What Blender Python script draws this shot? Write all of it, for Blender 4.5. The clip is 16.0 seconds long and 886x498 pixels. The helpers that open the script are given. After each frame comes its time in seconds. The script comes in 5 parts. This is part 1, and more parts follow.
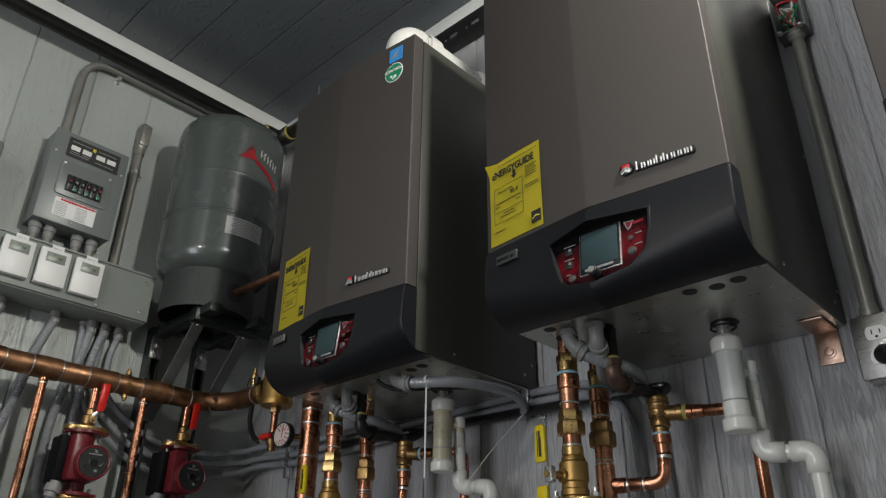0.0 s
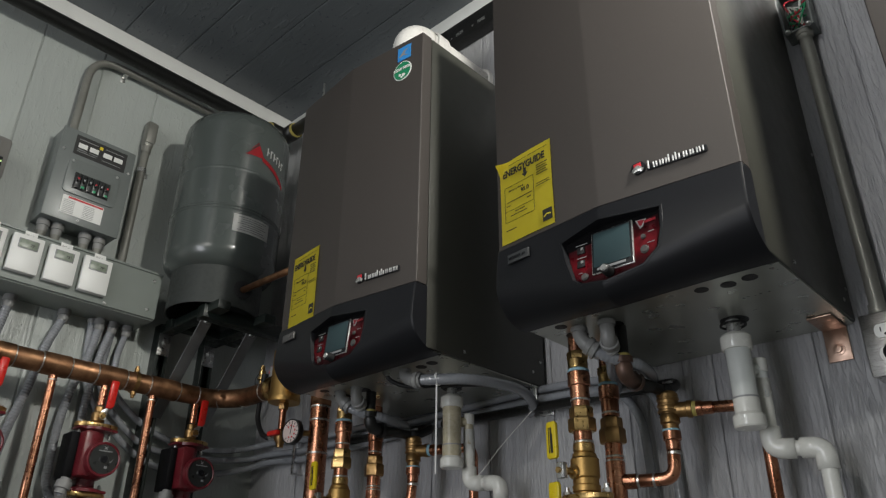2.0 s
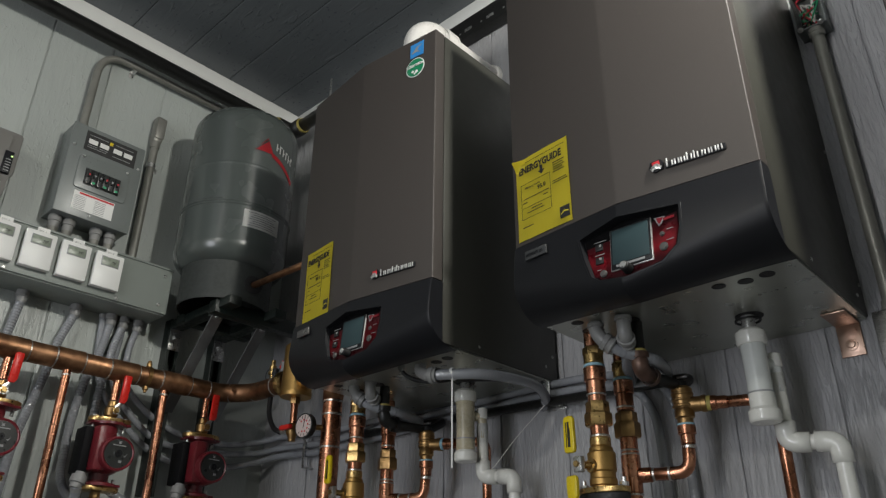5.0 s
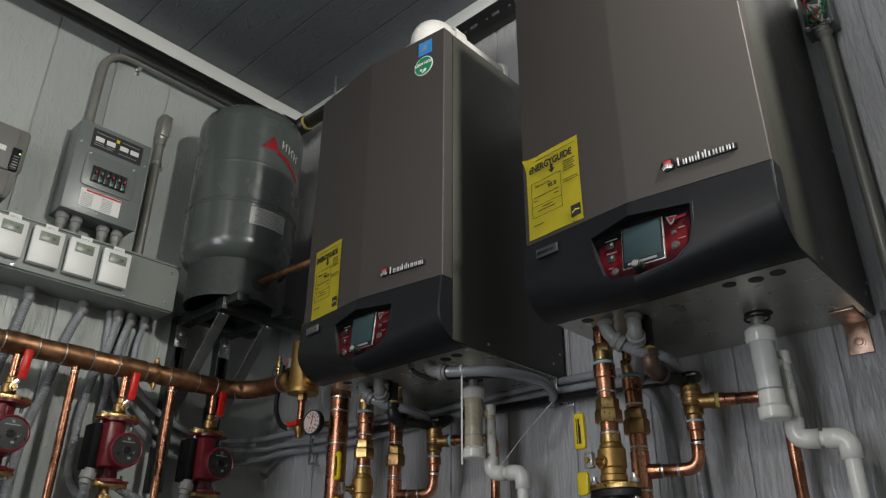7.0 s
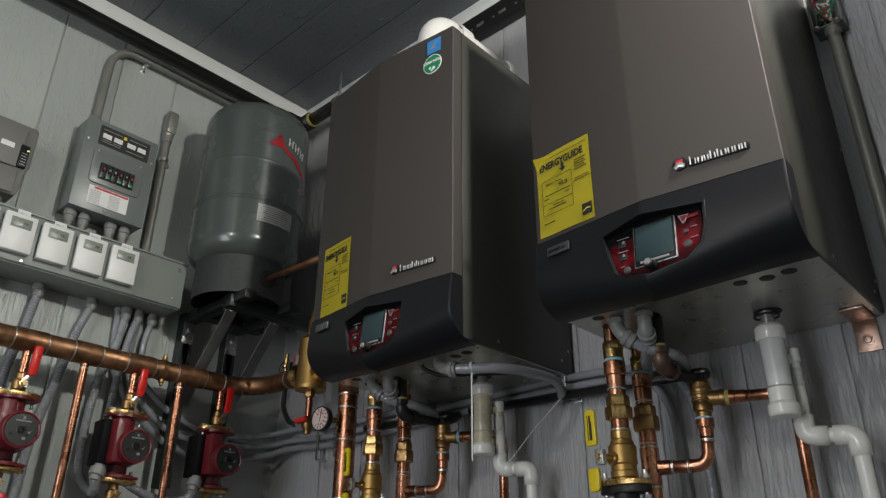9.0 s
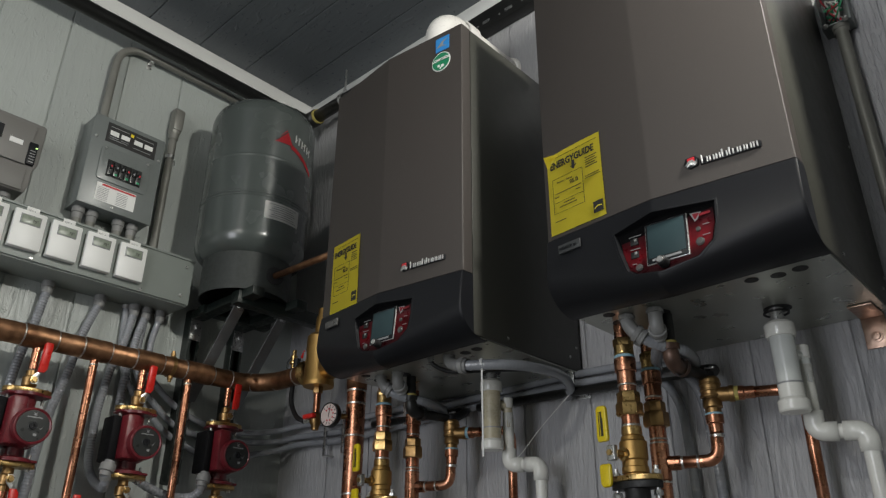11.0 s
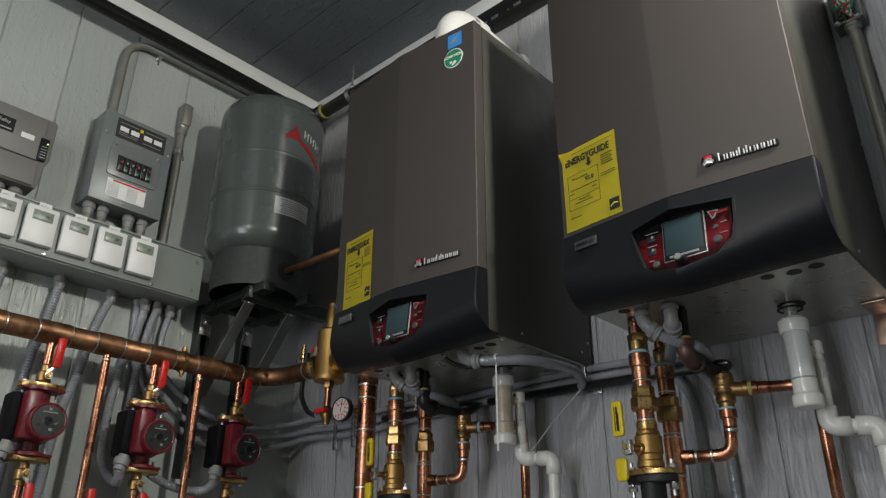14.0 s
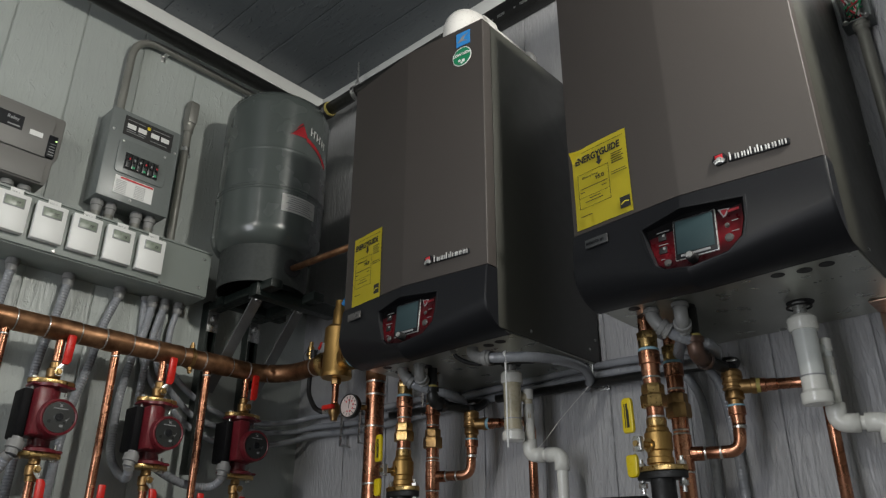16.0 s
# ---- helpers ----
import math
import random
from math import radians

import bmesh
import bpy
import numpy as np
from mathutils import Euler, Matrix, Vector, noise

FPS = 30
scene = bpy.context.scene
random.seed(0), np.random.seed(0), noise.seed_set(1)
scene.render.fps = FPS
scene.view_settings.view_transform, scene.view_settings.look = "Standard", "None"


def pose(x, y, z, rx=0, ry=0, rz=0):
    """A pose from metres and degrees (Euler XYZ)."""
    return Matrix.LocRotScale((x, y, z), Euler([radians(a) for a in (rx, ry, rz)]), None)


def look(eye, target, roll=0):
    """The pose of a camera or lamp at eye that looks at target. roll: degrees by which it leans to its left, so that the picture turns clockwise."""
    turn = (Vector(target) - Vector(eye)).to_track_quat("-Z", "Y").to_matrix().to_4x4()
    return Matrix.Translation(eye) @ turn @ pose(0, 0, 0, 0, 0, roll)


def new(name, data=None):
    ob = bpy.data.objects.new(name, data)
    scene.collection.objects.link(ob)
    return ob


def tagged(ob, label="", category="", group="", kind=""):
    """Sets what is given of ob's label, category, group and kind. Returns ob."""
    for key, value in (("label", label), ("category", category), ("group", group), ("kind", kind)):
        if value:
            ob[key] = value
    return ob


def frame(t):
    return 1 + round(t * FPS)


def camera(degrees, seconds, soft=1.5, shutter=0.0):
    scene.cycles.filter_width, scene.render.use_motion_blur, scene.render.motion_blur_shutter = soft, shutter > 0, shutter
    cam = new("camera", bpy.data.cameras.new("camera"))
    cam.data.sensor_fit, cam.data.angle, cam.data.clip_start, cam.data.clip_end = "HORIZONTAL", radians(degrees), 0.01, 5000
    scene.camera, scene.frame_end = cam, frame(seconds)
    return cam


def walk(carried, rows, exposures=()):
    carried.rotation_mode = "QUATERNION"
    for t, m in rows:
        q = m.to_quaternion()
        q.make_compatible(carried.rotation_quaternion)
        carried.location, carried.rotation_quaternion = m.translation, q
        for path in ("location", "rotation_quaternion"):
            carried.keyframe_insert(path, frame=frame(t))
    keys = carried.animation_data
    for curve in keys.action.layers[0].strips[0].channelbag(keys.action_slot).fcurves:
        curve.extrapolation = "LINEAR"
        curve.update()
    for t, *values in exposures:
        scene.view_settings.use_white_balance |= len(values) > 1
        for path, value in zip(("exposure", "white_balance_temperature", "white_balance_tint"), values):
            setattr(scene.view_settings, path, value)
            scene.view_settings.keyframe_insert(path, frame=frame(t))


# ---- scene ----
cam = camera(61.9, 16.0, 1.3)
PATH = [
    (0, (0.021, -0.018, 0.845), (-1.212, 1.279, 1.737), 0.7),
    (0.5, (0.018, -0.025, 0.844), (-1.214, 1.274, 1.734), 0.7),
    (1, (0.015, -0.031, 0.844), (-1.217, 1.27, 1.732), 0.6),
    (1.5, (0.011, -0.038, 0.844), (-1.22, 1.265, 1.729), 0.6),
    (2, (0.01, -0.042, 0.844), (-1.224, 1.261, 1.727), 0.6),
    (2.5, (0.006, -0.05, 0.844), (-1.227, 1.256, 1.724), 0.5),
    (3, (0.003, -0.056, 0.845), (-1.23, 1.252, 1.721), 0.5),
    (3.5, (0.0, -0.061, 0.844), (-1.233, 1.248, 1.719), 0.5),
    (4, (-0.003, -0.068, 0.844), (-1.236, 1.243, 1.716), 0.5),
    (6.5, (-0.018, -0.099, 0.843), (-1.251, 1.221, 1.703), 0.4),
    (7, (-0.021, -0.106, 0.843), (-1.253, 1.216, 1.7), 0.4),
    (7.5, (-0.024, -0.111, 0.843), (-1.257, 1.212, 1.697), 0.4),
    (8, (-0.027, -0.118, 0.843), (-1.26, 1.207, 1.695), 0.4),
    (8.5, (-0.03, -0.124, 0.843), (-1.263, 1.203, 1.692), 0.4),
    (9, (-0.033, -0.13, 0.843), (-1.266, 1.198, 1.69), 0.4),
    (11.5, (-0.049, -0.161, 0.842), (-1.282, 1.175, 1.676), 0.3),
    (12, (-0.052, -0.167, 0.842), (-1.285, 1.171, 1.674), 0.3),
    (12.5, (-0.055, -0.172, 0.842), (-1.288, 1.167, 1.671), 0.3),
    (13, (-0.059, -0.179, 0.843), (-1.291, 1.162, 1.668), 0.3),
    (13.5, (-0.061, -0.184, 0.844), (-1.295, 1.158, 1.666), 0.2),
    (14, (-0.065, -0.191, 0.844), (-1.298, 1.154, 1.663), 0.2),
    (14.5, (-0.067, -0.196, 0.843), (-1.301, 1.149, 1.661), 0.2),
    (15, (-0.071, -0.203, 0.842), (-1.304, 1.144, 1.658), 0.2),
    (15.5, (-0.074, -0.208, 0.844), (-1.307, 1.14, 1.656), 0.2),
    (16, (-0.077, -0.215, 0.843), (-1.31, 1.135, 1.653), 0.2),
]
walk(cam, [(t, look(eye, target, roll)) for t, eye, target, roll in PATH])


# ---- light: two assumed lamps out of view, placed to fit shadows and brightness ----
world = bpy.data.worlds.new("world")
world.use_nodes = True
world.node_tree.nodes["Background"].inputs[0].default_value = (0.5, 0.55, 0.6, 1)
world.node_tree.nodes["Background"].inputs[1].default_value = 0.02
scene.world = world
scene.view_settings.exposure = 0.13

WX, WY, CZ = -2.285, 1.425, 2.735  # left wall, boiler wall, ceiling
LAMPS = [(0.32, 0.74, 86.0), (-0.50, -1.4, 38.0)]
for lx, ly, watts in LAMPS:
    la = bpy.data.lights.new("assumed_lamp_light", "POINT")
    la.shadow_soft_size, la.energy, la.color = 0.065, watts, (1.0, 0.98, 0.905)
    new("assumed_lamp_light", la).matrix_world = pose(lx, ly, CZ - 0.44)
# daylight through the open door behind the camera
DOOR = (-1.25, -0.25, 2.05)
la = bpy.data.lights.new("door_daylight", "AREA")
la.shape, la.size, la.size_y, la.energy, la.color = "RECTANGLE", DOOR[1] - DOOR[0], DOOR[2], 36.0, (0.92, 0.94, 1.0)
new("door_daylight", la).matrix_world = pose((DOOR[0] + DOOR[1]) / 2, -2.59, DOOR[2] / 2, 90)



# ---- materials ----
def mat(name, base, rough=0.5, metal=0.0, var=0.15, scale=5.0, bump=0.1, bscale=90.0, stretch=(1, 1, 1), other=None, rvar=0.12, coat=0.0, rand=0.0, dist=0.002, spec=0.5):
    m = bpy.data.materials.new(name)
    m.use_nodes = True
    nt = m.node_tree
    N, L = nt.nodes, nt.links
    b = N["Principled BSDF"]
    tc = N.new("ShaderNodeTexCoord")
    mp = N.new("ShaderNodeMapping")
    mp.inputs["Scale"].default_value = stretch
    L.new(tc.outputs["Object"], mp.inputs[0])
    n1, n2 = N.new("ShaderNodeTexNoise"), N.new("ShaderNodeTexNoise")
    n1.inputs["Scale"].default_value, n1.inputs["Detail"].default_value = scale, 5
    n2.inputs["Scale"].default_value, n2.inputs["Detail"].default_value = bscale, 3
    L.new(mp.outputs[0], n1.inputs["Vector"])
    L.new(mp.outputs[0], n2.inputs["Vector"])
    if rand:
        oi = N.new("ShaderNodeObjectInfo")
        ad = N.new("ShaderNodeVectorMath")
        ad.operation = "ADD"
        mu = N.new("ShaderNodeMath")
        mu.operation = "MULTIPLY"
        mu.inputs[1].default_value = 37.0
        L.new(oi.outputs["Random"], mu.inputs[0])
        L.new(mp.outputs[0], ad.inputs[0])
        L.new(mu.outputs[0], ad.inputs[1])
        L.new(ad.outputs[0], n1.inputs["Vector"])
        L.new(ad.outputs[0], n2.inputs["Vector"])
    r = N.new("ShaderNodeValToRGB")
    o = other or base
    r.color_ramp.elements[0].position, r.color_ramp.elements[1].position = 0.32, 0.68
    r.color_ramp.elements[0].color = (*[c * (1 - var) for c in base], 1)
    r.color_ramp.elements[1].color = (*[min(1, c * (1 + var)) for c in o], 1)
    L.new(n1.outputs["Fac"], r.inputs[0])
    L.new(r.outputs[0], b.inputs["Base Color"])
    mr = N.new("ShaderNodeMapRange")
    mr.inputs["From Min"].default_value, mr.inputs["From Max"].default_value = 0.3, 0.7
    mr.inputs["To Min"].default_value, mr.inputs["To Max"].default_value = max(0.03, rough - rvar), min(1, rough + rvar)
    L.new(n2.outputs["Fac"], mr.inputs[0])
    L.new(mr.outputs[0], b.inputs["Roughness"])
    b.inputs["Metallic"].default_value = metal
    b.inputs["Specular IOR Level"].default_value = spec
    b.inputs["Coat Weight"].default_value = coat
    if bump:
        bp = N.new("ShaderNodeBump")
        bp.inputs["Strength"].default_value, bp.inputs["Distance"].default_value = bump, dist
        L.new(n2.outputs["Fac"], bp.inputs["Height"])
        L.new(bp.outputs[0], b.inputs["Normal"])
    return m


def siding(name, base, grain, rough=0.42, relief=0.7, lumps=(40, 40, 40), blister=0.4):
    """Painted, wood-grain embossed panel siding: grain runs along one axis, with a second, pebbly relief of thick paint."""
    m = mat(name, base, rough, 0, 0.10, 1.6, 0, 60, rand=1, rvar=0.08)
    nt = m.node_tree
    N, L = nt.nodes, nt.links
    b = N["Principled BSDF"]
    tc, oi = N.new("ShaderNodeTexCoord"), N.new("ShaderNodeObjectInfo")
    mp = N.new("ShaderNodeMapping")
    mp.inputs["Scale"].default_value = grain
    L.new(tc.outputs["Object"], mp.inputs[0])
    cb = N.new("ShaderNodeCombineXYZ")
    mu = N.new("ShaderNodeMath")
    mu.operation, mu.inputs[1].default_value = "MULTIPLY", 51.0
    L.new(oi.outputs["Random"], mu.inputs[0])
    for k in range(3):
        L.new(mu.outputs[0], cb.inputs[k])
    L.new(cb.outputs[0], mp.inputs["Location"])
    w = N.new("ShaderNodeTexNoise")
    w.inputs["Scale"].default_value, w.inputs["Detail"].default_value, w.inputs["Distortion"].default_value = 1.0, 4, 1.2
    L.new(mp.outputs[0], w.inputs["Vector"])
    rp = N.new("ShaderNodeValToRGB")
    rp.color_ramp.elements[0].position, rp.color_ramp.elements[1].position = 0.40, 0.60
    L.new(w.outputs["Fac"], rp.inputs[0])
    p = N.new("ShaderNodeTexNoise")
    p.inputs["Scale"].default_value, p.inputs["Detail"].default_value = 130, 2
    L.new(tc.outputs["Object"], p.inputs["Vector"])
    # scattered blisters of thick paint
    q = N.new("ShaderNodeTexNoise")
    q.inputs["Scale"].default_value, q.inputs["Detail"].default_value, q.inputs["Distortion"].default_value = 1.0, 2, 0.6
    mq = N.new("ShaderNodeMapping")
    mq.inputs["Scale"].default_value = lumps
    L.new(tc.outputs["Object"], mq.inputs[0])
    L.new(cb.outputs[0], mq.inputs["Location"])
    L.new(mq.outputs[0], q.inputs["Vector"])
    rq = N.new("ShaderNodeValToRGB")
    rq.color_ramp.elements[0].position, rq.color_ramp.elements[1].position = 0.61, 0.72
    L.new(q.outputs["Fac"], rq.inputs[0])
    b0 = N.new("ShaderNodeBump")
    b0.inputs["Strength"].default_value, b0.inputs["Distance"].default_value = blister, 0.003
    L.new(rq.outputs[0], b0.inputs["Height"])
    b1, b2 = N.new("ShaderNodeBump"), N.new("ShaderNodeBump")
    L.new(b0.outputs[0], b1.inputs["Normal"])
    b1.inputs["Strength"].default_value, b1.inputs["Distance"].default_value = relief, 0.0022
    b2.inputs["Strength"].default_value, b2.inputs["Distance"].default_value = 0.30, 0.0012
    L.new(rp.outputs[0], b1.inputs["Height"])
    L.new(p.outputs["Fac"], b2.inputs["Height"])
    L.new(b1.outputs[0], b2.inputs["Normal"])
    L.new(b2.outputs[0], b.inputs["Normal"])
    return m


def plain(name, base, rough=0.5, metal=0.0, **k):
    return mat(name, base, rough, metal, var=0.05, bump=k.pop("bump", 0.04), **k)


M_SIDE_L = siding("grey_siding_paint", (0.35, 0.375, 0.358), (45, 45, 8), 0.36, 0.25, (52, 52, 36), 0.36)
M_SIDE_B = siding("grey_siding_paint_grained", (0.352, 0.352, 0.362), (120, 120, 14), 0.36, 0.85, (60, 60, 8), 0.35)
M_CEIL = siding("ceiling_siding_paint", (0.092, 0.103, 0.112), (6, 40, 40), 0.34, 0.16, (14, 40, 40), 0.6)
M_TRIM = mat("white_trim_paint", (0.66, 0.665, 0.65), 0.45, 0, 0.06, 4, 0.12, 60)
M_FLOOR = mat("concrete_floor", (0.105, 0.105, 0.10), 0.7, 0, 0.2, 2, 0.3, 60)
M_DOOR = mat("bronze_grey_enamel", (0.047, 0.0395, 0.0355), 0.56, 0.1, 0.05, 2, 0.05, 500, rvar=0.05)
M_CASE = mat("casing_enamel", (0.043, 0.043, 0.036), 0.44, 0.0, 0.05, 2, 0.0, 30, rvar=0.03)
M_UNDER = mat("galvanised_underside", (0.44, 0.45, 0.41), 0.30, 0.75, 0.10, 4, 0.0, 20, rvar=0.04)
M_COVER = mat("black_plastic", (0.0095, 0.010, 0.012), 0.40, 0, 0.08, 3, 0.08, 700, rvar=0.06, spec=0.2)
M_RECESS = mat("recess_plastic", (0.006, 0.006, 0.007), 0.6, 0, 0.1, 6, 0.05, 300, spec=0.1)
M_BLACK = mat("black_rubber", (0.007, 0.007, 0.0075), 0.55, 0, 0.2, 20, 0.1, 200)
M_BLKPIPE = mat("black_iron_pipe", (0.009, 0.009, 0.0085), 0.40, 0.0, 0.35, 14, 0.12, 160)
M_RED = mat("red_control_film", (0.20, 0.006, 0.014), 0.35, 0, 0.5, 10, 0, 90, other=(0.25, 0.010, 0.02))
M_LCD = mat("lcd_glass", (0.036, 0.060, 0.066), 0.40, 0, 0.05, 3, 0, 90, rvar=0.02, spec=0.08)
M_SILVER = mat("silver_plastic", (0.42, 0.42, 0.41), 0.32, 0.6, 0.06, 8, 0.02, 200)
M_BADGE = mat("bright_badge_silver", (0.50, 0.50, 0.50), 0.35, 0.3, 0.06, 8, 0.02, 200)
M_WHITE = mat("white_plastic", (0.74, 0.74, 0.72), 0.42, 0, 0.03, 6, 0.03, 200)
M_YELLOW = mat("yellow_label_paper", (0.72, 0.60, 0.035), 0.5, 0, 0.05, 9, 0.03, 200)
M_INK = plain("black_ink", (0.012, 0.012, 0.012), 0.5)
M_DKTAG = mat("dark_grey_tag", (0.042, 0.044, 0.046), 0.4, 0.1, 0.05, 20, 0, 90)
M_BUTTON = mat("grey_button", (0.10, 0.097, 0.094), 0.35, 0.3, 0.05, 20, 0, 90)
M_TAG = mat("grey_tag", (0.26, 0.265, 0.27), 0.45, 0.1, 0.05, 20, 0, 90)
M_BLUE = plain("blue_sticker", (0.03, 0.22, 0.55), 0.4)
M_GREEN = plain("green_sticker", (0.01, 0.20, 0.09), 0.4)
M_PAPER = plain("white_paper", (0.72, 0.72, 0.70), 0.5)
M_LOGORED = plain("logo_red", (0.50, 0.02, 0.03), 0.4)
M_TANK = mat("tank_grey_enamel", (0.062, 0.072, 0.068), 0.26, 0, 0.08, 3, 0.0, 8, rvar=0.03, coat=0.35)
M_SKIRT = mat("dull_skirt_enamel", (0.026, 0.030, 0.028), 0.62, 0, 0.15, 5, 0.05, 80)
M_STEEL = mat("zinc_steel", (0.55, 0.55, 0.54), 0.33, 0.95, 0.18, 18, 0.08, 150)
M_DKSTEEL = mat("dark_green_strut", (0.008, 0.0125, 0.0105), 0.42, 0.0, 0.25, 12, 0.08, 100)
M_ARM = mat("grey_steel_arm", (0.16, 0.165, 0.165), 0.42, 0.7, 0.2, 9, 0.08, 100)
M_BOX = mat("grey_box_enamel", (0.225, 0.248, 0.230), 0.40, 0, 0.06, 5, 0.05, 250)
M_PANEL = mat("breaker_box_enamel", (0.155, 0.17, 0.165), 0.36, 0, 0.06, 5, 0.05, 250)
M_RELAY = mat("relay_plastic", (0.17, 0.165, 0.155), 0.5, 0, 0.05, 5, 0.10, 400)
M_EMT = mat("painted_conduit", (0.20, 0.198, 0.178), 0.42, 0.3, 0.12, 12, 0.06, 100)
M_FLEX = mat("grey_flex_conduit", (0.235, 0.245, 0.265), 0.12, 0, 0.08, 10, 0.0, 100, rvar=0.02, spec=0.8)
M_FIT = mat("grey_conduit_fitting", (0.23, 0.23, 0.225), 0.45, 0, 0.10, 14, 0.05, 150)
M_COPPER = mat("copper", (0.35, 0.145, 0.080), 0.27, 1.0, 0.22, 16, 0.0, 40, other=(0.52, 0.250, 0.155), rvar=0.06)
M_OLDCOP = mat("tarnished_copper", (0.205, 0.098, 0.050), 0.42, 0.9, 0.36, 26, 0.06, 60, other=(0.30, 0.160, 0.085), rvar=0.10)
M_BRASS = mat("brass", (0.48, 0.325, 0.135), 0.33, 1.0, 0.16, 20, 0.12, 160, rvar=0.10)
M_CAST = mat("cast_brass", (0.46, 0.285, 0.10), 0.46, 1.0, 0.14, 14, 0.22, 260, rvar=0.06)
M_BRONZE = mat("dull_bronze", (0.34, 0.21, 0.09), 0.40, 1.0, 0.25, 20, 0.14, 160)
M_SOLDER = mat("solder", (0.62, 0.60, 0.57), 0.33, 1.0, 0.2, 60, 0.3, 220)
M_TAPE = plain("blue_thread_tape", (0.25, 0.42, 0.50), 0.6)
M_YTAPE = mat("yellow_thread_tape", (0.45, 0.37, 0.10), 0.6, 0, 0.2, 40, 0.2, 200)
M_PUMP = mat("red_cast_iron", (0.125, 0.011, 0.017), 0.36, 0, 0.22, 14, 0.30, 110, coat=0.15)
M_HANDLE = mat("red_vinyl_grip", (0.58, 0.018, 0.012), 0.35, 0, 0.08, 12, 0.05, 100)
M_YGRIP = mat("yellow_vinyl_grip", (0.70, 0.53, 0.01), 0.35, 0, 0.06, 12, 0.04, 100)
M_DIAL = mat("dark_dial", (0.024, 0.026, 0.0255), 0.30, 0, 0.12, 30, 0.0, 60, rvar=0.03)
M_RUST = mat("rusty_iron", (0.095, 0.055, 0.040), 0.45, 0.4, 0.4, 30, 0.15, 160)
M_PVC = mat("white_pvc", (0.72, 0.715, 0.67), 0.24, 0, 0.05, 8, 0.03, 90, rvar=0.05, coat=0.25)
M_TRAP = mat("cloudy_plastic", (0.60, 0.62, 0.60), 0.20, 0, 0.08, 12, 0.03, 90, rvar=0.05, coat=0.6)
M_TRAPOLD = mat("yellowed_plastic", (0.47, 0.42, 0.30), 0.30, 0, 0.25, 9, 0.03, 90)
M_VENT = mat("white_vent_plastic", (0.72, 0.70, 0.67), 0.34, 0, 0.05, 6, 0.04, 120)
M_BRKT = mat("coppery_bracket", (0.46, 0.32, 0.25), 0.38, 1.0, 0.25, 9, 0.05, 90)
M_INOX = mat("brushed_cover_plate", (0.36, 0.35, 0.34), 0.33, 1.0, 0.10, 8, 0.08, 140, stretch=(1, 1, 30))
M_WIRE_G = plain("green_wire", (0.02, 0.28, 0.12), 0.45)
M_WIRE_R = plain("red_wire", (0.5, 0.02, 0.04), 0.45)
# control film: dark at its head and foot, bright red across its middle
M_FILM = mat("red_control_film_graded", (0.2, 0.006, 0.014), 0.35, 0, 0.1, 10, 0, 90, spec=0.25)
nt = M_FILM.node_tree
tc, sx, rp = nt.nodes.new("ShaderNodeTexCoord"), nt.nodes.new("ShaderNodeSeparateXYZ"), nt.nodes.new("ShaderNodeValToRGB")
mr = nt.nodes.new("ShaderNodeMapRange")
mr.inputs["From Min"].default_value, mr.inputs["From Max"].default_value = -0.003, 0.100
nt.links.new(tc.outputs["Object"], sx.inputs[0])
nt.links.new(sx.outputs["Z"], mr.inputs[0])
nt.links.new(mr.outputs[0], rp.inputs[0])
rp.color_ramp.elements[0].color, rp.color_ramp.elements[1].color = (0.030, 0.006, 0.008, 1), (0.030, 0.008, 0.010, 1)
for at, col in ((0.18, (0.07, 0.006, 0.010, 1)), (0.40, (0.22, 0.009, 0.016, 1)), (0.62, (0.12, 0.007, 0.012, 1)), (0.85, (0.05, 0.008, 0.012, 1))):
    rp.color_ramp.elements.new(at).color = col
nt.links.new(rp.outputs[0], nt.nodes["Principled BSDF"].inputs["Base Color"])
M_GAUGE = mat("dial_paper", (0.60, 0.50, 0.47), 0.45, 0, 0.06, 60, 0, 90)
M_FLAME = bpy.data.materials.new("led_green")
M_FLAME.use_nodes = True
M_FLAME.node_tree.nodes["Principled BSDF"].inputs["Emission Color"].default_value = (0.5, 1, 0.1, 1)
M_FLAME.node_tree.nodes["Principled BSDF"].inputs["Emission Strength"].default_value = 1.2
M_LAMP = bpy.data.materials.new("lamp_diffuser")
M_LAMP.use_nodes = True
M_LAMP.node_tree.nodes["Principled BSDF"].inputs["Emission Color"].default_value = (1, 0.97, 0.92, 1)
M_LAMP.node_tree.nodes["Principled BSDF"].inputs["Emission Strength"].default_value = 4


# ---- mesh helpers ----
def part(name, bm, material, parent=None, label="", smooth=True, crease=0.6):
    me = bpy.data.meshes.new(name)
    if smooth:
        for f in bm.faces:
            f.smooth = True
        for e in bm.edges:
            if len(e.link_faces) != 2 or e.calc_face_angle(0) > crease:
                e.smooth = False
    bm.normal_update()
    bm.to_mesh(me)
    bm.free()
    me.materials.append(material)
    ob = new(name, me)
    ob.parent = parent
    if label:
        ob["label"] = label
    return ob


def thing(name, label, category, m=None, group="", kind=""):
    ob = new(name)
    ob.empty_display_size = 0.03
    if m is not None:
        ob.matrix_basis = m
    return tagged(ob, label, category, group, kind)


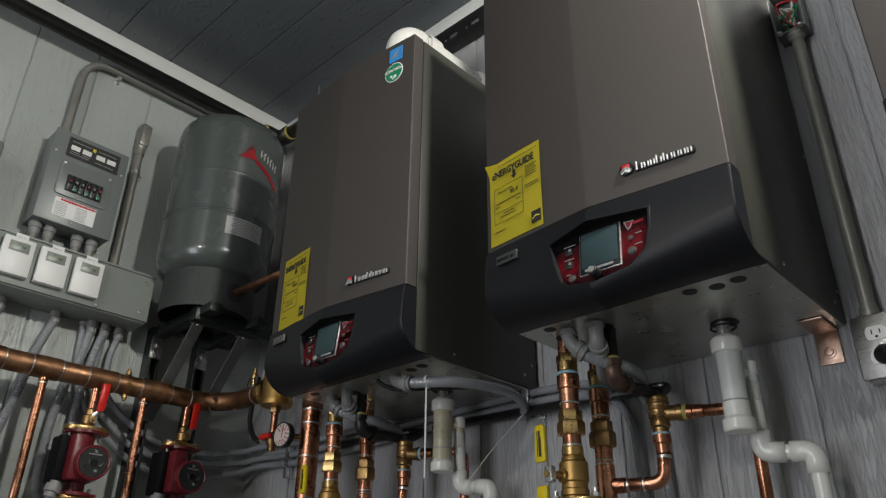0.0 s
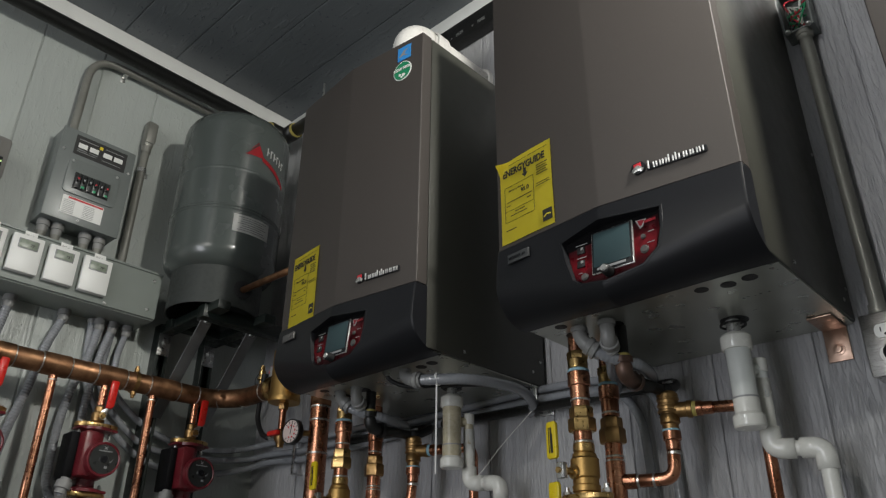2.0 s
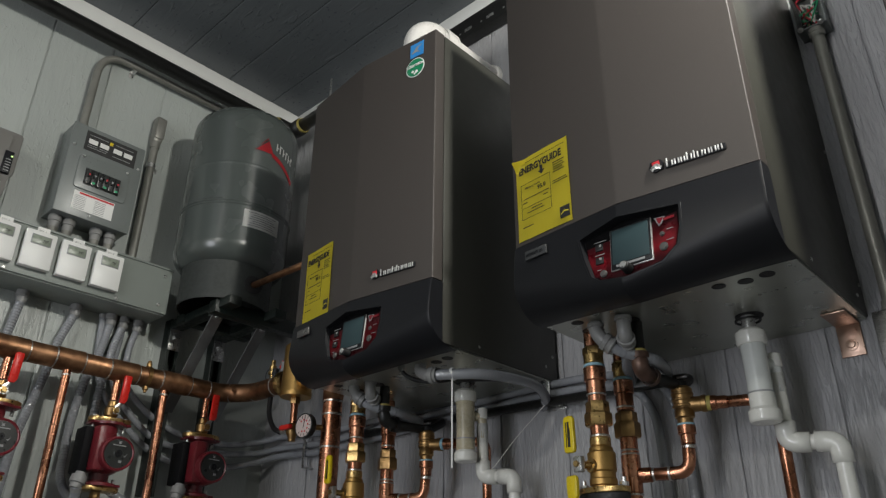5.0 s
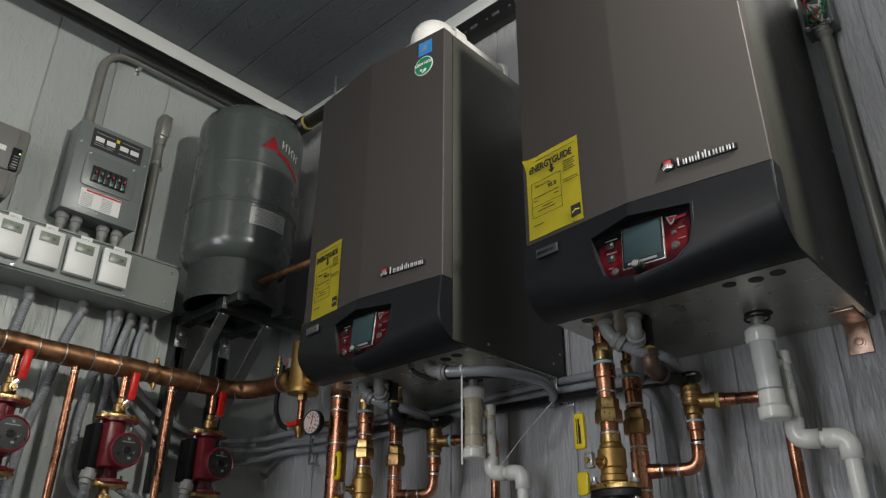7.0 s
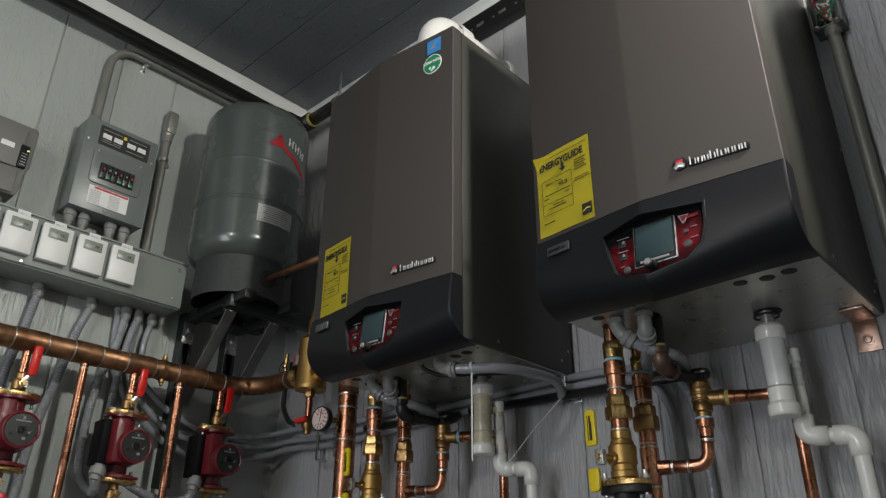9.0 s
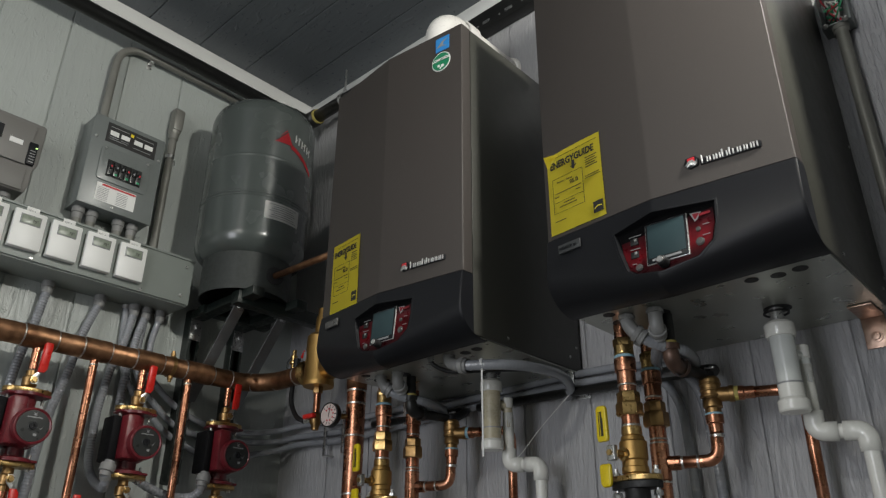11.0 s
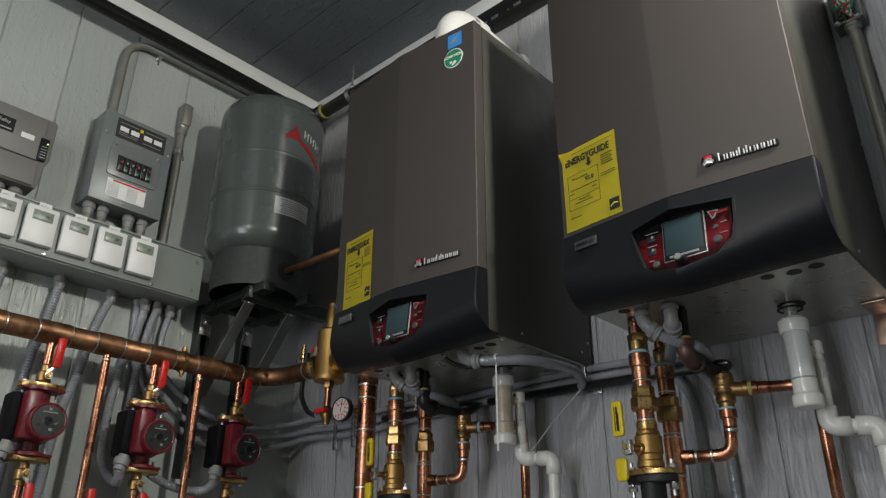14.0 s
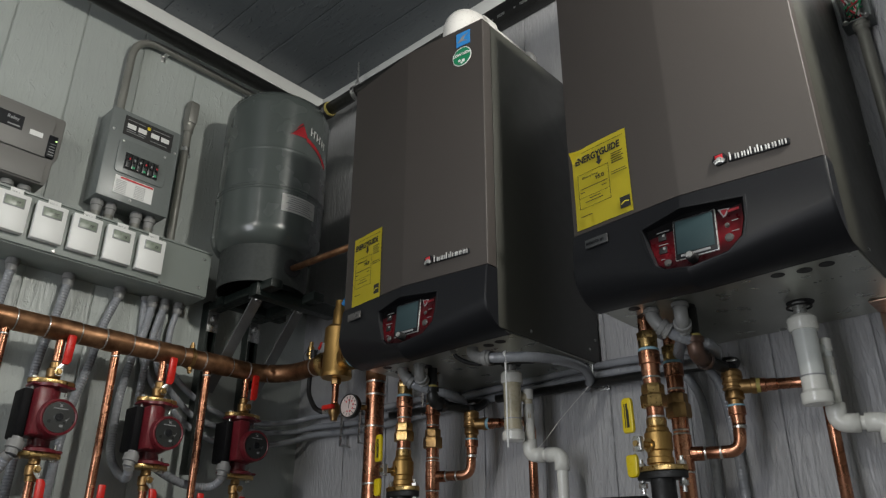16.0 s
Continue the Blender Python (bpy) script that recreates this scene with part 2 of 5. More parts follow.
def box(x0, x1, y0, y1, z0, z1, bev=0.0, bm=None, seg=2):
    out = bm or bmesh.new()
    tmp = bmesh.new()
    vs = bmesh.ops.create_cube(tmp, size=1)["verts"]
    for v in vs:
        v.co = Vector(((x0, x1)[v.co.x > 0], (y0, y1)[v.co.y > 0], (z0, z1)[v.co.z > 0]))
    if bev:
        bmesh.ops.bevel(tmp, geom=tmp.edges[:], offset=bev, segments=seg, affect="EDGES", profile=0.5)
    me = bpy.data.meshes.new("tmp")
    tmp.to_mesh(me)
    tmp.free()
    out.from_mesh(me)
    bpy.data.meshes.remove(me)
    return out


def ring_frame(d):
    d = d.normalized()
    a = Vector((0, 0, 1)) if abs(d.z) < 0.9 else Vector((1, 0, 0))
    u = d.cross(a).normalized()
    return u, d.cross(u).normalized()


def lathe(p0, axis, prof, seg=24, bm=None, rot=0.0):
    """Turns a profile of (along, radius) round an axis from p0; a radius of 0 closes it."""
    bm = bm or bmesh.new()
    p0, d = Vector(p0), Vector(axis).normalized()
    u, v = ring_frame(d)
    rings = []
    for a, r in prof:
        c = p0 + d * a
        if r <= 1e-6:
            rings.append([bm.verts.new(c)])
        else:
            rings.append([bm.verts.new(c + (u * math.cos(rot + 2 * math.pi * i / seg) + v * math.sin(rot + 2 * math.pi * i / seg)) * r) for i in range(seg)])
    for A, B in zip(rings, rings[1:]):
        for i in range(seg):
            j = (i + 1) % seg
            if len(A) == 1 and len(B) == 1:
                continue
            q = [A[0], B[i], B[j]] if len(A) == 1 else [A[i], B[0], A[j]] if len(B) == 1 else [A[i], B[i], B[j], A[j]]
            try:
                bm.faces.new(q)
            except ValueError:
                pass
    bmesh.ops.recalc_face_normals(bm, faces=bm.faces[:])
    return bm


def rod(p0, p1, r, seg=16, bm=None, r1=None, bev=0.0, rot=0.0):
    p0, p1 = Vector(p0), Vector(p1)
    h = (p1 - p0).length
    r1 = r if r1 is None else r1
    pr = [(0, 0), (0, r - bev), (bev, r), (h - bev, r1), (h, r1 - bev), (h, 0)] if bev else [(0, 0), (0, r), (h, r1), (h, 0)]
    return lathe(p0, p1 - p0, pr, seg, bm, rot)


def filleted(pts, fil, n=6):
    pts = [Vector(p) for p in pts]
    out = [pts[0]]
    for a, b, c in zip(pts, pts[1:], pts[2:]):
        d1, d2 = (a - b), (c - b)
        k = min(fil, d1.length * 0.49, d2.length * 0.49)
        s, e = b + d1.normalized() * k, b + d2.normalized() * k
        for i in range(n + 1):
            t = i / n
            out.append(s * (1 - t) ** 2 + b * 2 * t * (1 - t) + e * t * t)
    out.append(pts[-1])
    return out


def spline(pts, n=8):
    """A smooth line through the points."""
    P = [Vector(p) for p in pts]
    P = [P[0] * 2 - P[1]] + P + [P[-1] * 2 - P[-2]]
    out = []
    for a, b, c, d in zip(P, P[1:], P[2:], P[3:]):
        for i in range(n):
            t = i / n
            out.append(0.5 * ((2 * b) + (c - a) * t + (2 * a - 5 * b + 4 * c - d) * t * t + (3 * b - a - 3 * c + d) * t ** 3))
    out.append(P[-2])
    return out


def tube(path, r, seg=14, bm=None, ribs=0.0, pitch=0.006):
    """A round pipe along a path; ribs: height of the rings of a flexible hose."""
    bm = bm or bmesh.new()
    path = [Vector(p) for p in path]
    if ribs:
        fine, acc = [path[0]], 0.0
        total = sum((b - a).length for a, b in zip(path, path[1:]))
        steps = max(2, int(total / (pitch / 6)))
        d, seglen, i, pos = total / steps, 0.0, 0, 0.0
        cum = [0.0]
        for a, b in zip(path, path[1:]):
            cum.append(cum[-1] + (b - a).length)
        for k in range(1, steps + 1):
            s = k * d
            while i < len(path) - 2 and cum[i + 1] < s:
                i += 1
            t = (s - cum[i]) / max(1e-9, cum[i + 1] - cum[i])
            fine.append(path[i].lerp(path[i + 1], min(1, t)))
        path = fine
    u = None
    rings = []
    for i, p in enumerate(path):
        d = (path[min(i + 1, len(path) - 1)] - path[max(i - 1, 0)]).normalized()
        if u is None:
            u = ring_frame(d)[0]
        u = (u - d * u.dot(d)).normalized()
        v = d.cross(u)
        rr = r + ribs * (0.5 - 0.5 * math.cos(i * math.pi / 3))
        rings.append([bm.verts.new(p + (u * math.cos(2 * math.pi * k / seg) + v * math.sin(2 * math.pi * k / seg)) * rr) for k in range(seg)])
    for A, B in zip(rings, rings[1:]):
        for k in range(seg):
            j = (k + 1) % seg
            bm.faces.new([A[k], A[j], B[j], B[k]])
    bm.faces.new(rings[0][::-1])
    bm.faces.new(rings[-1])
    return bm


def prism(pts, y0, y1, bev=0.0, bm=None):
    """A flat outline of (x, z) points, given depth from y0 to y1."""
    out = bm or bmesh.new()
    tmp = bmesh.new()
    vs = [tmp.verts.new((x, y0, z)) for x, z in pts]
    f = tmp.faces.new(vs)
    ex = bmesh.ops.extrude_face_region(tmp, geom=[f])
    for g in ex["geom"]:
        if isinstance(g, bmesh.types.BMVert):
            g.co.y = y1
    bmesh.ops.recalc_face_normals(tmp, faces=tmp.faces[:])
    if bev:
        bmesh.ops.bevel(tmp, geom=tmp.edges[:], offset=bev, segments=2, affect="EDGES", profile=0.5)
    me = bpy.data.meshes.new("tmp")
    tmp.to_mesh(me)
    tmp.free()
    out.from_mesh(me)
    bpy.data.meshes.remove(me)
    return out


def moved(bm, m):
    bm.transform(m)
    return bm


def text(name, words, size, m, material, parent, depth=0.0006, bold=0.0, align="LEFT", squash=1.0):
    cu = bpy.data.curves.new("tmp_text", "FONT")
    cu.body, cu.size, cu.extrude, cu.offset, cu.align_x = words, size, depth, bold, align
    cu.resolution_u = 3
    ob = new("tmp_text", cu)
    me = bpy.data.meshes.new_from_object(ob.evaluated_get(bpy.context.evaluated_depsgraph_get()))
    bpy.data.objects.remove(ob)
    bpy.data.curves.remove(cu)
    me.name = name
    me.materials.clear()
    me.materials.append(material)
    me.transform(m @ Matrix.Diagonal((squash, 1, 1, 1)))
    o = new(name, me)
    o.parent = parent
    return o


def front(x, y, z):
    """Lettering on a face that looks along -y."""
    return pose(x, y, z, 90)


def screw(parent, p, axis=(0, -1, 0), r=0.004, h=0.0025, material=None):
    part("screw", lathe(p, axis, [(0, r), (h * 0.5, r), (h, r * 0.6), (h, 0)], 12), material or M_STEEL, parent)


def hexnut(p, axis, r, h, bm=None):
    return lathe(p, axis, [(0, 0), (0, r * 0.93), (h * 0.12, r), (h * 0.88, r), (h, r * 0.93), (h, 0)], 6, bm)


# ---- the room ----
def structure(name, label, category):
    return thing(name, label, category, kind="structure")


PITCH, GAP, TH = 0.2032, 0.0045, 0.005
floor = tagged(part("floor", box(WX - 0.1, 2.5, -2.7, WY + 0.1, -0.1, 0), M_FLOOR), "plain grey concrete floor of the boiler room", "floor", kind="structure")
wall_left = structure("wall_left", "light grey painted wall of grooved wood-grain panel siding", "wall")
part("backing", box(WX - 0.1, WX - TH, -2.7, WY + 0.1, 0, CZ), M_SIDE_L, wall_left)
wall_back = structure("wall_back", "grey painted wall of grooved wood-grain panel siding behind the boilers", "wall")
part("backing", box(WX - TH, 2.5, WY + TH, WY + 0.1, 0, CZ), M_SIDE_B, wall_back)
tagged(part("wall_right", box(2.4, 2.5, -2.6, WY, 0, CZ), M_SIDE_L), "plain grey painted wall closing the room", "wall", kind="structure")
wf = box(WX, DOOR[0], -2.7, -2.6, 0, CZ)
box(DOOR[1], 2.5, -2.7, -2.6, 0, CZ, 0, wf)
box(DOOR[0], DOOR[1], -2.7, -2.6, DOOR[2], CZ, 0, wf)
tagged(part("wall_front", wf, M_SIDE_L), "plain grey painted wall with an open doorway", "wall", kind="structure")
ce = box(WX, 2.5, -2.7, WY + TH, CZ + TH, CZ + 0.1)
y = 1.268 + PITCH
while y > -2.6:
    a, b = max(y - PITCH + GAP / 2, -2.6), min(y - GAP / 2, WY)
    if b - a > 0.01:
        box(WX, 2.4, a, b, CZ, CZ + TH, 0.0012, ce, 1)
    y -= PITCH
tagged(part("ceiling", ce, M_CEIL, smooth=False), "dark blue-grey painted ceiling of grooved wood-grain boards", "ceiling", kind="structure")
tl = structure("trim_left", "flat white painted trim board under the ceiling", "trim")
part("board", box(WX, WX + 0.02, -2.6, WY - 0.02, CZ - 0.075, CZ, 0.002), M_TRIM, tl)
tb = structure("trim_back", "flat white painted trim board under the ceiling", "trim")
part("board", box(WX, 2.4, WY - 0.02, WY, CZ - 0.075, CZ, 0.002), M_TRIM, tb)
# unseen pendant fixtures, added to go with the two assumed lamps
for lx, ly, watts in LAMPS:
    cl = thing("assumed_ceiling_light", "assumed white pendant ceiling light with a frosted bulb, out of view", "ceiling light", pose(lx, ly, CZ), "ceiling lights")
    part("base", lathe((0, 0, 0), (0, 0, -1), [(0, 0.07), (0.02, 0.07), (0.03, 0.012), (0.34, 0.012), (0.34, 0)], 32), M_TRIM, cl)
    part("bulb", lathe((0, 0, -0.34), (0, 0, -1), [(0, 0.014), (0.012, 0.018), (0.022, 0.026), (0.028, 0.02), (0.030, 0)], 20), M_LAMP, cl)


# ---- boilers ----
BW, BH, SEAM = 0.484, 0.826, 0.136


def door_y(x):
    u = abs(x - BW / 2) / (BW / 2)
    return -0.488 + 0.026 * u


def boiler_door():
    """Front panel: two faces that meet in a shallow ridge, with rounded side edges that return to the casing."""
    plan = [(0.0, -0.431), (0.0, -0.459)]
    for i in range(1, 5):
        a = math.pi / 2 * i / 4
        plan.append((0.0025 - 0.0025 * math.cos(a), -0.459 - 0.0031 * math.sin(a)))
    plan.append((BW / 2 - 0.004, door_y(BW / 2 - 0.004)))
    plan.append((BW / 2 + 0.004, door_y(BW / 2 + 0.004)))
    plan += [(BW - x, y) for x, y in plan[5::-1]]
    bm = bmesh.new()
    lo = [bm.verts.new((x, y, SEAM + 0.003)) for x, y in plan]
    hi = [bm.verts.new((x, y, BH)) for x, y in plan]
    for i in range(len(plan) - 1):
        bm.faces.new([lo[i], lo[i + 1], hi[i + 1], hi[i]])
    bm.faces.new(hi)
    bm.faces.new(lo[::-1])
    bm.faces.new([lo[-1], lo[0], hi[0], hi[-1]])
    bmesh.ops.recalc_face_normals(bm, faces=bm.faces[:])
    return bm


PANEL = [(0.166, 0.092), (0.242, 0.108), (0.347, 0.098), (0.346, 0.062), (0.338, 0.030), (0.312, 0.009), (0.250, -0.003), (0.200, 0.006), (0.186, 0.016), (0.174, 0.054)]


def in_panel(x, z, grow=0.0):
    cx, cz = 0.256, 0.052
    k = 1 - grow
    x, z = cx + (x - cx) * k, cz + (z - cz) * k
    c = False
    for (x0, z0), (x1, z1) in zip(PANEL, PANEL[1:] + PANEL[:1]):
        if (z0 > z) != (z1 > z) and x < (x1 - x0) * (z - z0) / (z1 - z0) + x0:
            c = not c
    return c


def panel_y(z):
    return -0.478 - 0.010 * (0.1 - z) / 0.1


def cover_frame(x):
    u = min(1.0, abs(x - BW / 2) / (BW / 2))
    yf = door_y(x) - 0.003 + 0.0015 * max(0.0, (u - 0.99) / 0.01) ** 2
    return u, yf, -0.006 - 0.029 * (1 - u) ** 1.15, 0.036 + 0.032 * u


def cover_y(x, z):
    """Depth of the cover's outer skin at a height."""
    u, yf, zb, rr = cover_frame(x)
    if z > zb + rr:
        return yf - 0.008 * math.sin(math.pi * 0.5 * min(1, (SEAM - z) / 0.09))
    a = math.asin(max(-1.0, min(1.0, (zb + rr - z) / rr)))
    return yf - 0.008 + rr * (1 - math.cos(a)) * 1.15


def boiler_cover():
    """Black lower cover: a bowed front whose foot rolls back under the boiler, open where the control panel sits."""
    bm = bmesh.new()
    nx, nz = 180, 84
    cols = []
    for i in range(nx + 1):
        x = -0.001 + (BW + 0.002) * i / nx
        u, yf, zb, rr = cover_frame(x)
        straight = SEAM - (zb + rr)
        arc = rr * 1.5708
        total = straight + arc + 0.012
        col = []
        for k in range(nz + 1):
            s = total * k / nz
            if s < straight:
                z = SEAM - s
                y = cover_y(x, z)
            elif s < straight + arc:
                a = (s - straight) / rr
                z, y = zb + rr - rr * math.sin(a), yf - 0.008 + rr * (1 - math.cos(a)) * 1.15
            else:
                z, y = zb, yf - 0.008 + rr * 1.15 + (s - straight - arc)
            col.append(bm.verts.new((x, y, z)))
        cols.append(col)
    for A, B in zip(cols, cols[1:]):
        for k in range(nz):
            q = [A[k], A[k + 1], B[k + 1], B[k]]
            c = sum((v.co for v in q), Vector()) / 4
            if not (c.y < -0.44 and in_panel(c.x, c.z, 0.068)):
                bm.faces.new(q)
    for col in (cols[0], cols[-1]):
        back = [bm.verts.new((v.co.x, max(-0.43, v.co.y), v.co.z)) for v in col]
        for k in range(nz):
            if (col[k].co - back[k].co).length > 1e-5 or (col[k + 1].co - back[k + 1].co).length > 1e-5:
                bm.faces.new([col[k], col[k + 1], back[k + 1], back[k]])
    top = [bm.verts.new((c[0].co.x, -0.43, SEAM)) for c in cols]
    for i in range(nx):
        bm.faces.new([cols[i][0], cols[i + 1][0], top[i + 1], top[i]])
    bmesh.ops.recalc_face_normals(bm, faces=bm.faces[:])
    return bm


def panel_bezel():
    """The lip and sloping walls of the recess round the control panel."""
    bm = bmesh.new()
    line = []
    n = len(PANEL)
    for i in range(n):
        (x0, z0), (x1, z1) = PANEL[i], PANEL[(i + 1) % n]
        for k in range(6):
            t = k / 6
            line.append((x0 + (x1 - x0) * t, z0 + (z1 - z0) * t))
    rings = []
    for grow, depth in ((0.105, None), (0.085, -0.0005), (0.040, -0.0004), (0.036, 0.0012), (0.0, "floor")):
        ring = []
        for x, z in line:
            xx, zz = 0.256 + (x - 0.256) * (1 + grow), 0.052 + (z - 0.052) * (1 + grow)
            zz = min(zz, SEAM - 0.004)
            if depth == "floor":
                y = panel_y(zz) + 0.001
            else:
                y = cover_y(xx, max(zz, cover_frame(xx)[2] + 0.006)) + (0.001 if depth is None else depth)
            ring.append(bm.verts.new((xx, y, zz)))
        rings.append(ring)
    m = len(line)
    for A, B in zip(rings, rings[1:]):
        for i in range(m):
            bm.faces.new([A[i], A[(i + 1) % m], B[(i + 1) % m], B[i]])
    bmesh.ops.recalc_face_normals(bm, faces=bm.faces[:])
    return bm


def energy_label(boiler, x0, z0, w, h, peel):
    """Yellow label on the left face of the door, its text as dark print; peel lifts its upper corner."""
    ang = math.atan2(door_y(0.0) - door_y(BW / 2), BW / 2)
    m = Matrix.Translation((x0, door_y(x0) - 0.0015, z0)) @ Matrix.Rotation(-ang, 4, "Z")
    n = 14
    bm = bmesh.new()
    g = {}
    for i in range(n + 1):
        for k in range(n + 1):
            x, z = w * i / n, h * k / n
            d = max(0.0, (0.034 - (x + (h - z) * 0.9)) / 0.034) if peel else 0.0
            yy = -0.026 * d ** 1.5
            wave = 0.0008 * math.sin(x * 60 + z * 31)
            g[i, k] = bm.verts.new((x + 0.012 * d, yy - 0.0006 + wave * 0.5, z - 0.016 * d))
    for i in range(n):
        for k in range(n):
            bm.faces.new([g[i, k], g[i + 1, k], g[i + 1, k + 1], g[i, k + 1]])
    bmesh.ops.solidify(bm, geom=bm.faces[:], thickness=0.0004)
    lab = part("energy_label", moved(bm, m), M_YELLOW, boiler, "bright yellow paper energy label" + (" with a curled upper corner" if peel else ""))
    f = m @ pose(0, -0.0016, 0, 90)
    text("heading", "ENERGYGUIDE", 0.0215, f @ pose(0.008 if peel else 0.006, h - 0.036, 0), M_INK, lab, 0.0003, 0.0007, squash=w / 0.161 * 0.93)
    text("rating", "95.0", 0.0125, f @ pose(w * 0.41, h * 0.535, 0), M_INK, lab, 0.0003, 0.0002)
    text("rating_caption", "Efficiency Rating", 0.006, f @ pose(w * 0.17, h * 0.60, 0), M_INK, lab, 0.0002)
    ink = bmesh.new()

    def bar(xa, xb, z, t=0.0012):
        box(xa, xb, -0.0019, -0.0013, z, z + t, 0, ink)
    prism([(w * 0.5, h - 0.056), (w * 0.56, h - 0.047), (w * 0.525, h - 0.047), (w * 0.525, h - 0.036), (w * 0.475, h - 0.036), (w * 0.475, h - 0.047), (w * 0.44, h - 0.047)], -0.0019, -0.0013, 0, ink)
    bar(w * 0.18, w * 0.95, h - 0.012, 0.0006)
    for k in range(5):
        bar(w * 0.72, w * (0.93 - 0.03 * (k % 2)), h - 0.046 - k * 0.0052, 0.0016)
    for z in (h * 0.37, h * 0.665):
        bar(w * 0.09, w * 0.66, z, 0.0005)
    for x in (w * 0.09, w * 0.655):
        box(x, x + 0.0005, -0.0019, -0.0013, h * 0.24, h * 0.665, 0, ink)
    bar(w * 0.09, w * 0.66, h * 0.24, 0.0005)
    bar(w * 0.13, w * 0.62, h * 0.475, 0.0014)
    bar(w * 0.70, w * 0.95, h * 0.53, 0.0012)
    bar(w * 0.70, w * 0.97, h * 0.505, 0.0012)
    for z, a, b in ((0.43, 0.12, 0.2), (0.43, 0.52, 0.6), (0.335, 0.28, 0.48), (0.30, 0.2, 0.52), (0.14, 0.1, 0.3)):
        bar(w * a, w * b, h * z, 0.0014)
    part("print", moved(ink, m), M_INK, lab, smooth=False)
    em = box(w * 0.80, w * 0.97, -0.0019, -0.0013, h * 0.06, h * 0.19)
    part("emblem", moved(em, m), M_INK, lab, "black square emblem", smooth=False)
    part("emblem_arc", moved(prism([(w * 0.82, h * 0.10), (w * 0.88, h * 0.125), (w * 0.95, h * 0.115), (w * 0.95, h * 0.127), (w * 0.88, h * 0.14), (w * 0.82, h * 0.112)], -0.0023, -0.0018), m), M_YELLOW, lab, smooth=False)


def build_boiler(label, m, group):
    b = thing("wall_hung_boiler", label, "boiler", m, group)
    cs = bmesh.new()
    box(0, BW, -0.428, -0.012, 0.0, BH, 0.003, cs)
    part("casing", cs, M_CASE, b, "grey enamelled sheet-metal casing")
    un = box(0.004, BW - 0.004, -0.40, -0.014, -0.003, 0.0005)
    part("underside", un, M_UNDER, b, "bare galvanised base plate")
    part("front_panel", boiler_door(), M_DOOR, b, "bronze-grey enamelled front panel with a shallow ridge")
    cov = part("lower_cover", boiler_cover(), M_COVER, b, "glossy black moulded plastic cover")
    part("bezel", panel_bezel(), M_COVER, cov)
    # control panel
    # black back plate; above the film its colour stands for the overhang's shadow
    bm = bmesh.new()
    vs = [bm.verts.new((x, panel_y(z) + 0.0016, z)) for x, z in PANEL]
    f = bm.faces.new(vs)
    bmesh.ops.solidify(bm, geom=[f], thickness=0.0012)
    bmesh.ops.recalc_face_normals(bm, faces=bm.faces[:])
    part("recess_back", bm, M_RECESS, cov, smooth=False)
    bm = bmesh.new()
    film = [(0.172, 0.073), (0.344, 0.0905)] + [(0.256 + (x - 0.256) * 0.995, 0.052 + (z - 0.052) * 0.995) for x, z in PANEL[3:]]
    vs = [bm.verts.new((x, panel_y(z) - 0.0004, z)) for x, z in film]
    f = bm.faces.new(vs)
    bmesh.ops.solidify(bm, geom=[f], thickness=0.0015)
    bmesh.ops.recalc_face_normals(bm, faces=bm.faces[:])
    cp = part("control_panel", bm, M_FILM, b, "red control film in a black recess", smooth=False)
    tilt = Matrix.Translation((0.006, panel_y(0.0) - 0.001, -0.004)) @ Matrix.Rotation(-math.atan2(0.01, 0.1), 4, "X")
    for nm, mt, bm in (
        ("screen_frame", M_SILVER, box(0.214, 0.293, -0.003, 0.001, 0.018, 0.0985, 0.0012)),
        ("screen_bezel", M_COVER, box(0.2155, 0.2915, -0.0042, -0.0025, 0.0192, 0.0973, 0.0008)),
        ("screen", M_LCD, box(0.219, 0.288, -0.0052, -0.004, 0.029, 0.0945, 0.0006)),
        ("knob", M_BLACK, lathe((0.247, -0.003, 0.014), (0, -1, 0), [(0, 0.0095), (0.016, 0.0085), (0.018, 0.0068), (0.018, 0)], 20)),
        ("knob_cap", M_SILVER, lathe((0.247, -0.0205, 0.014), (0, -1, 0), [(0, 0.0062), (0.002, 0.0055), (0.002, 0)], 20)),
    ):
        part(nm, moved(bm, tilt), mt, cp)
    for z in (0.073, 0.047):
        part("socket", moved(box(0.184, 0.199, -0.0025, 0.002, z - 0.006, z + 0.007, 0.0008), tilt), M_BLACK, cp)
        part("socket_pin", moved(box(0.192, 0.1965, -0.0030, -0.0022, z + 0.001, z + 0.006), tilt), M_SILVER, cp)
    for x, z, r in ((0.199, 0.020, 0.0055), (0.312, 0.036, 0.0062), (0.311, 0.060, 0.0036)):
        part("button", moved(lathe((x, -0.001, z), (0, -1, 0), [(0, r * 1.25), (0.002, r * 1.2), (0.002, r), (0.0035, r * 0.9), (0.004, 0)], 18), tilt), M_BUTTON, cp)
    for xa, xb, z in ((0.181, 0.205, 0.0845), (0.183, 0.202, 0.0585), (0.186, 0.194, 0.029), (0.319, 0.330, 0.066), (0.317, 0.330, 0.046)):
        part("caption", moved(box(xa, xb, -0.0012, -0.0004, z, z + 0.0013), tilt), M_TAG, cp, smooth=False)
    part("caption", moved(box(0.226, 0.279, -0.0056, -0.0045, 0.0225, 0.0268), tilt), M_TAG, cp, smooth=False)
    sh = [(0.298, 0.0945), (0.318, 0.0925), (0.311, 0.080), (0.306, 0.077)]
    part("panel_emblem", moved(prism(sh, -0.0016, -0.0005), tilt), M_TAG, cp, smooth=False)
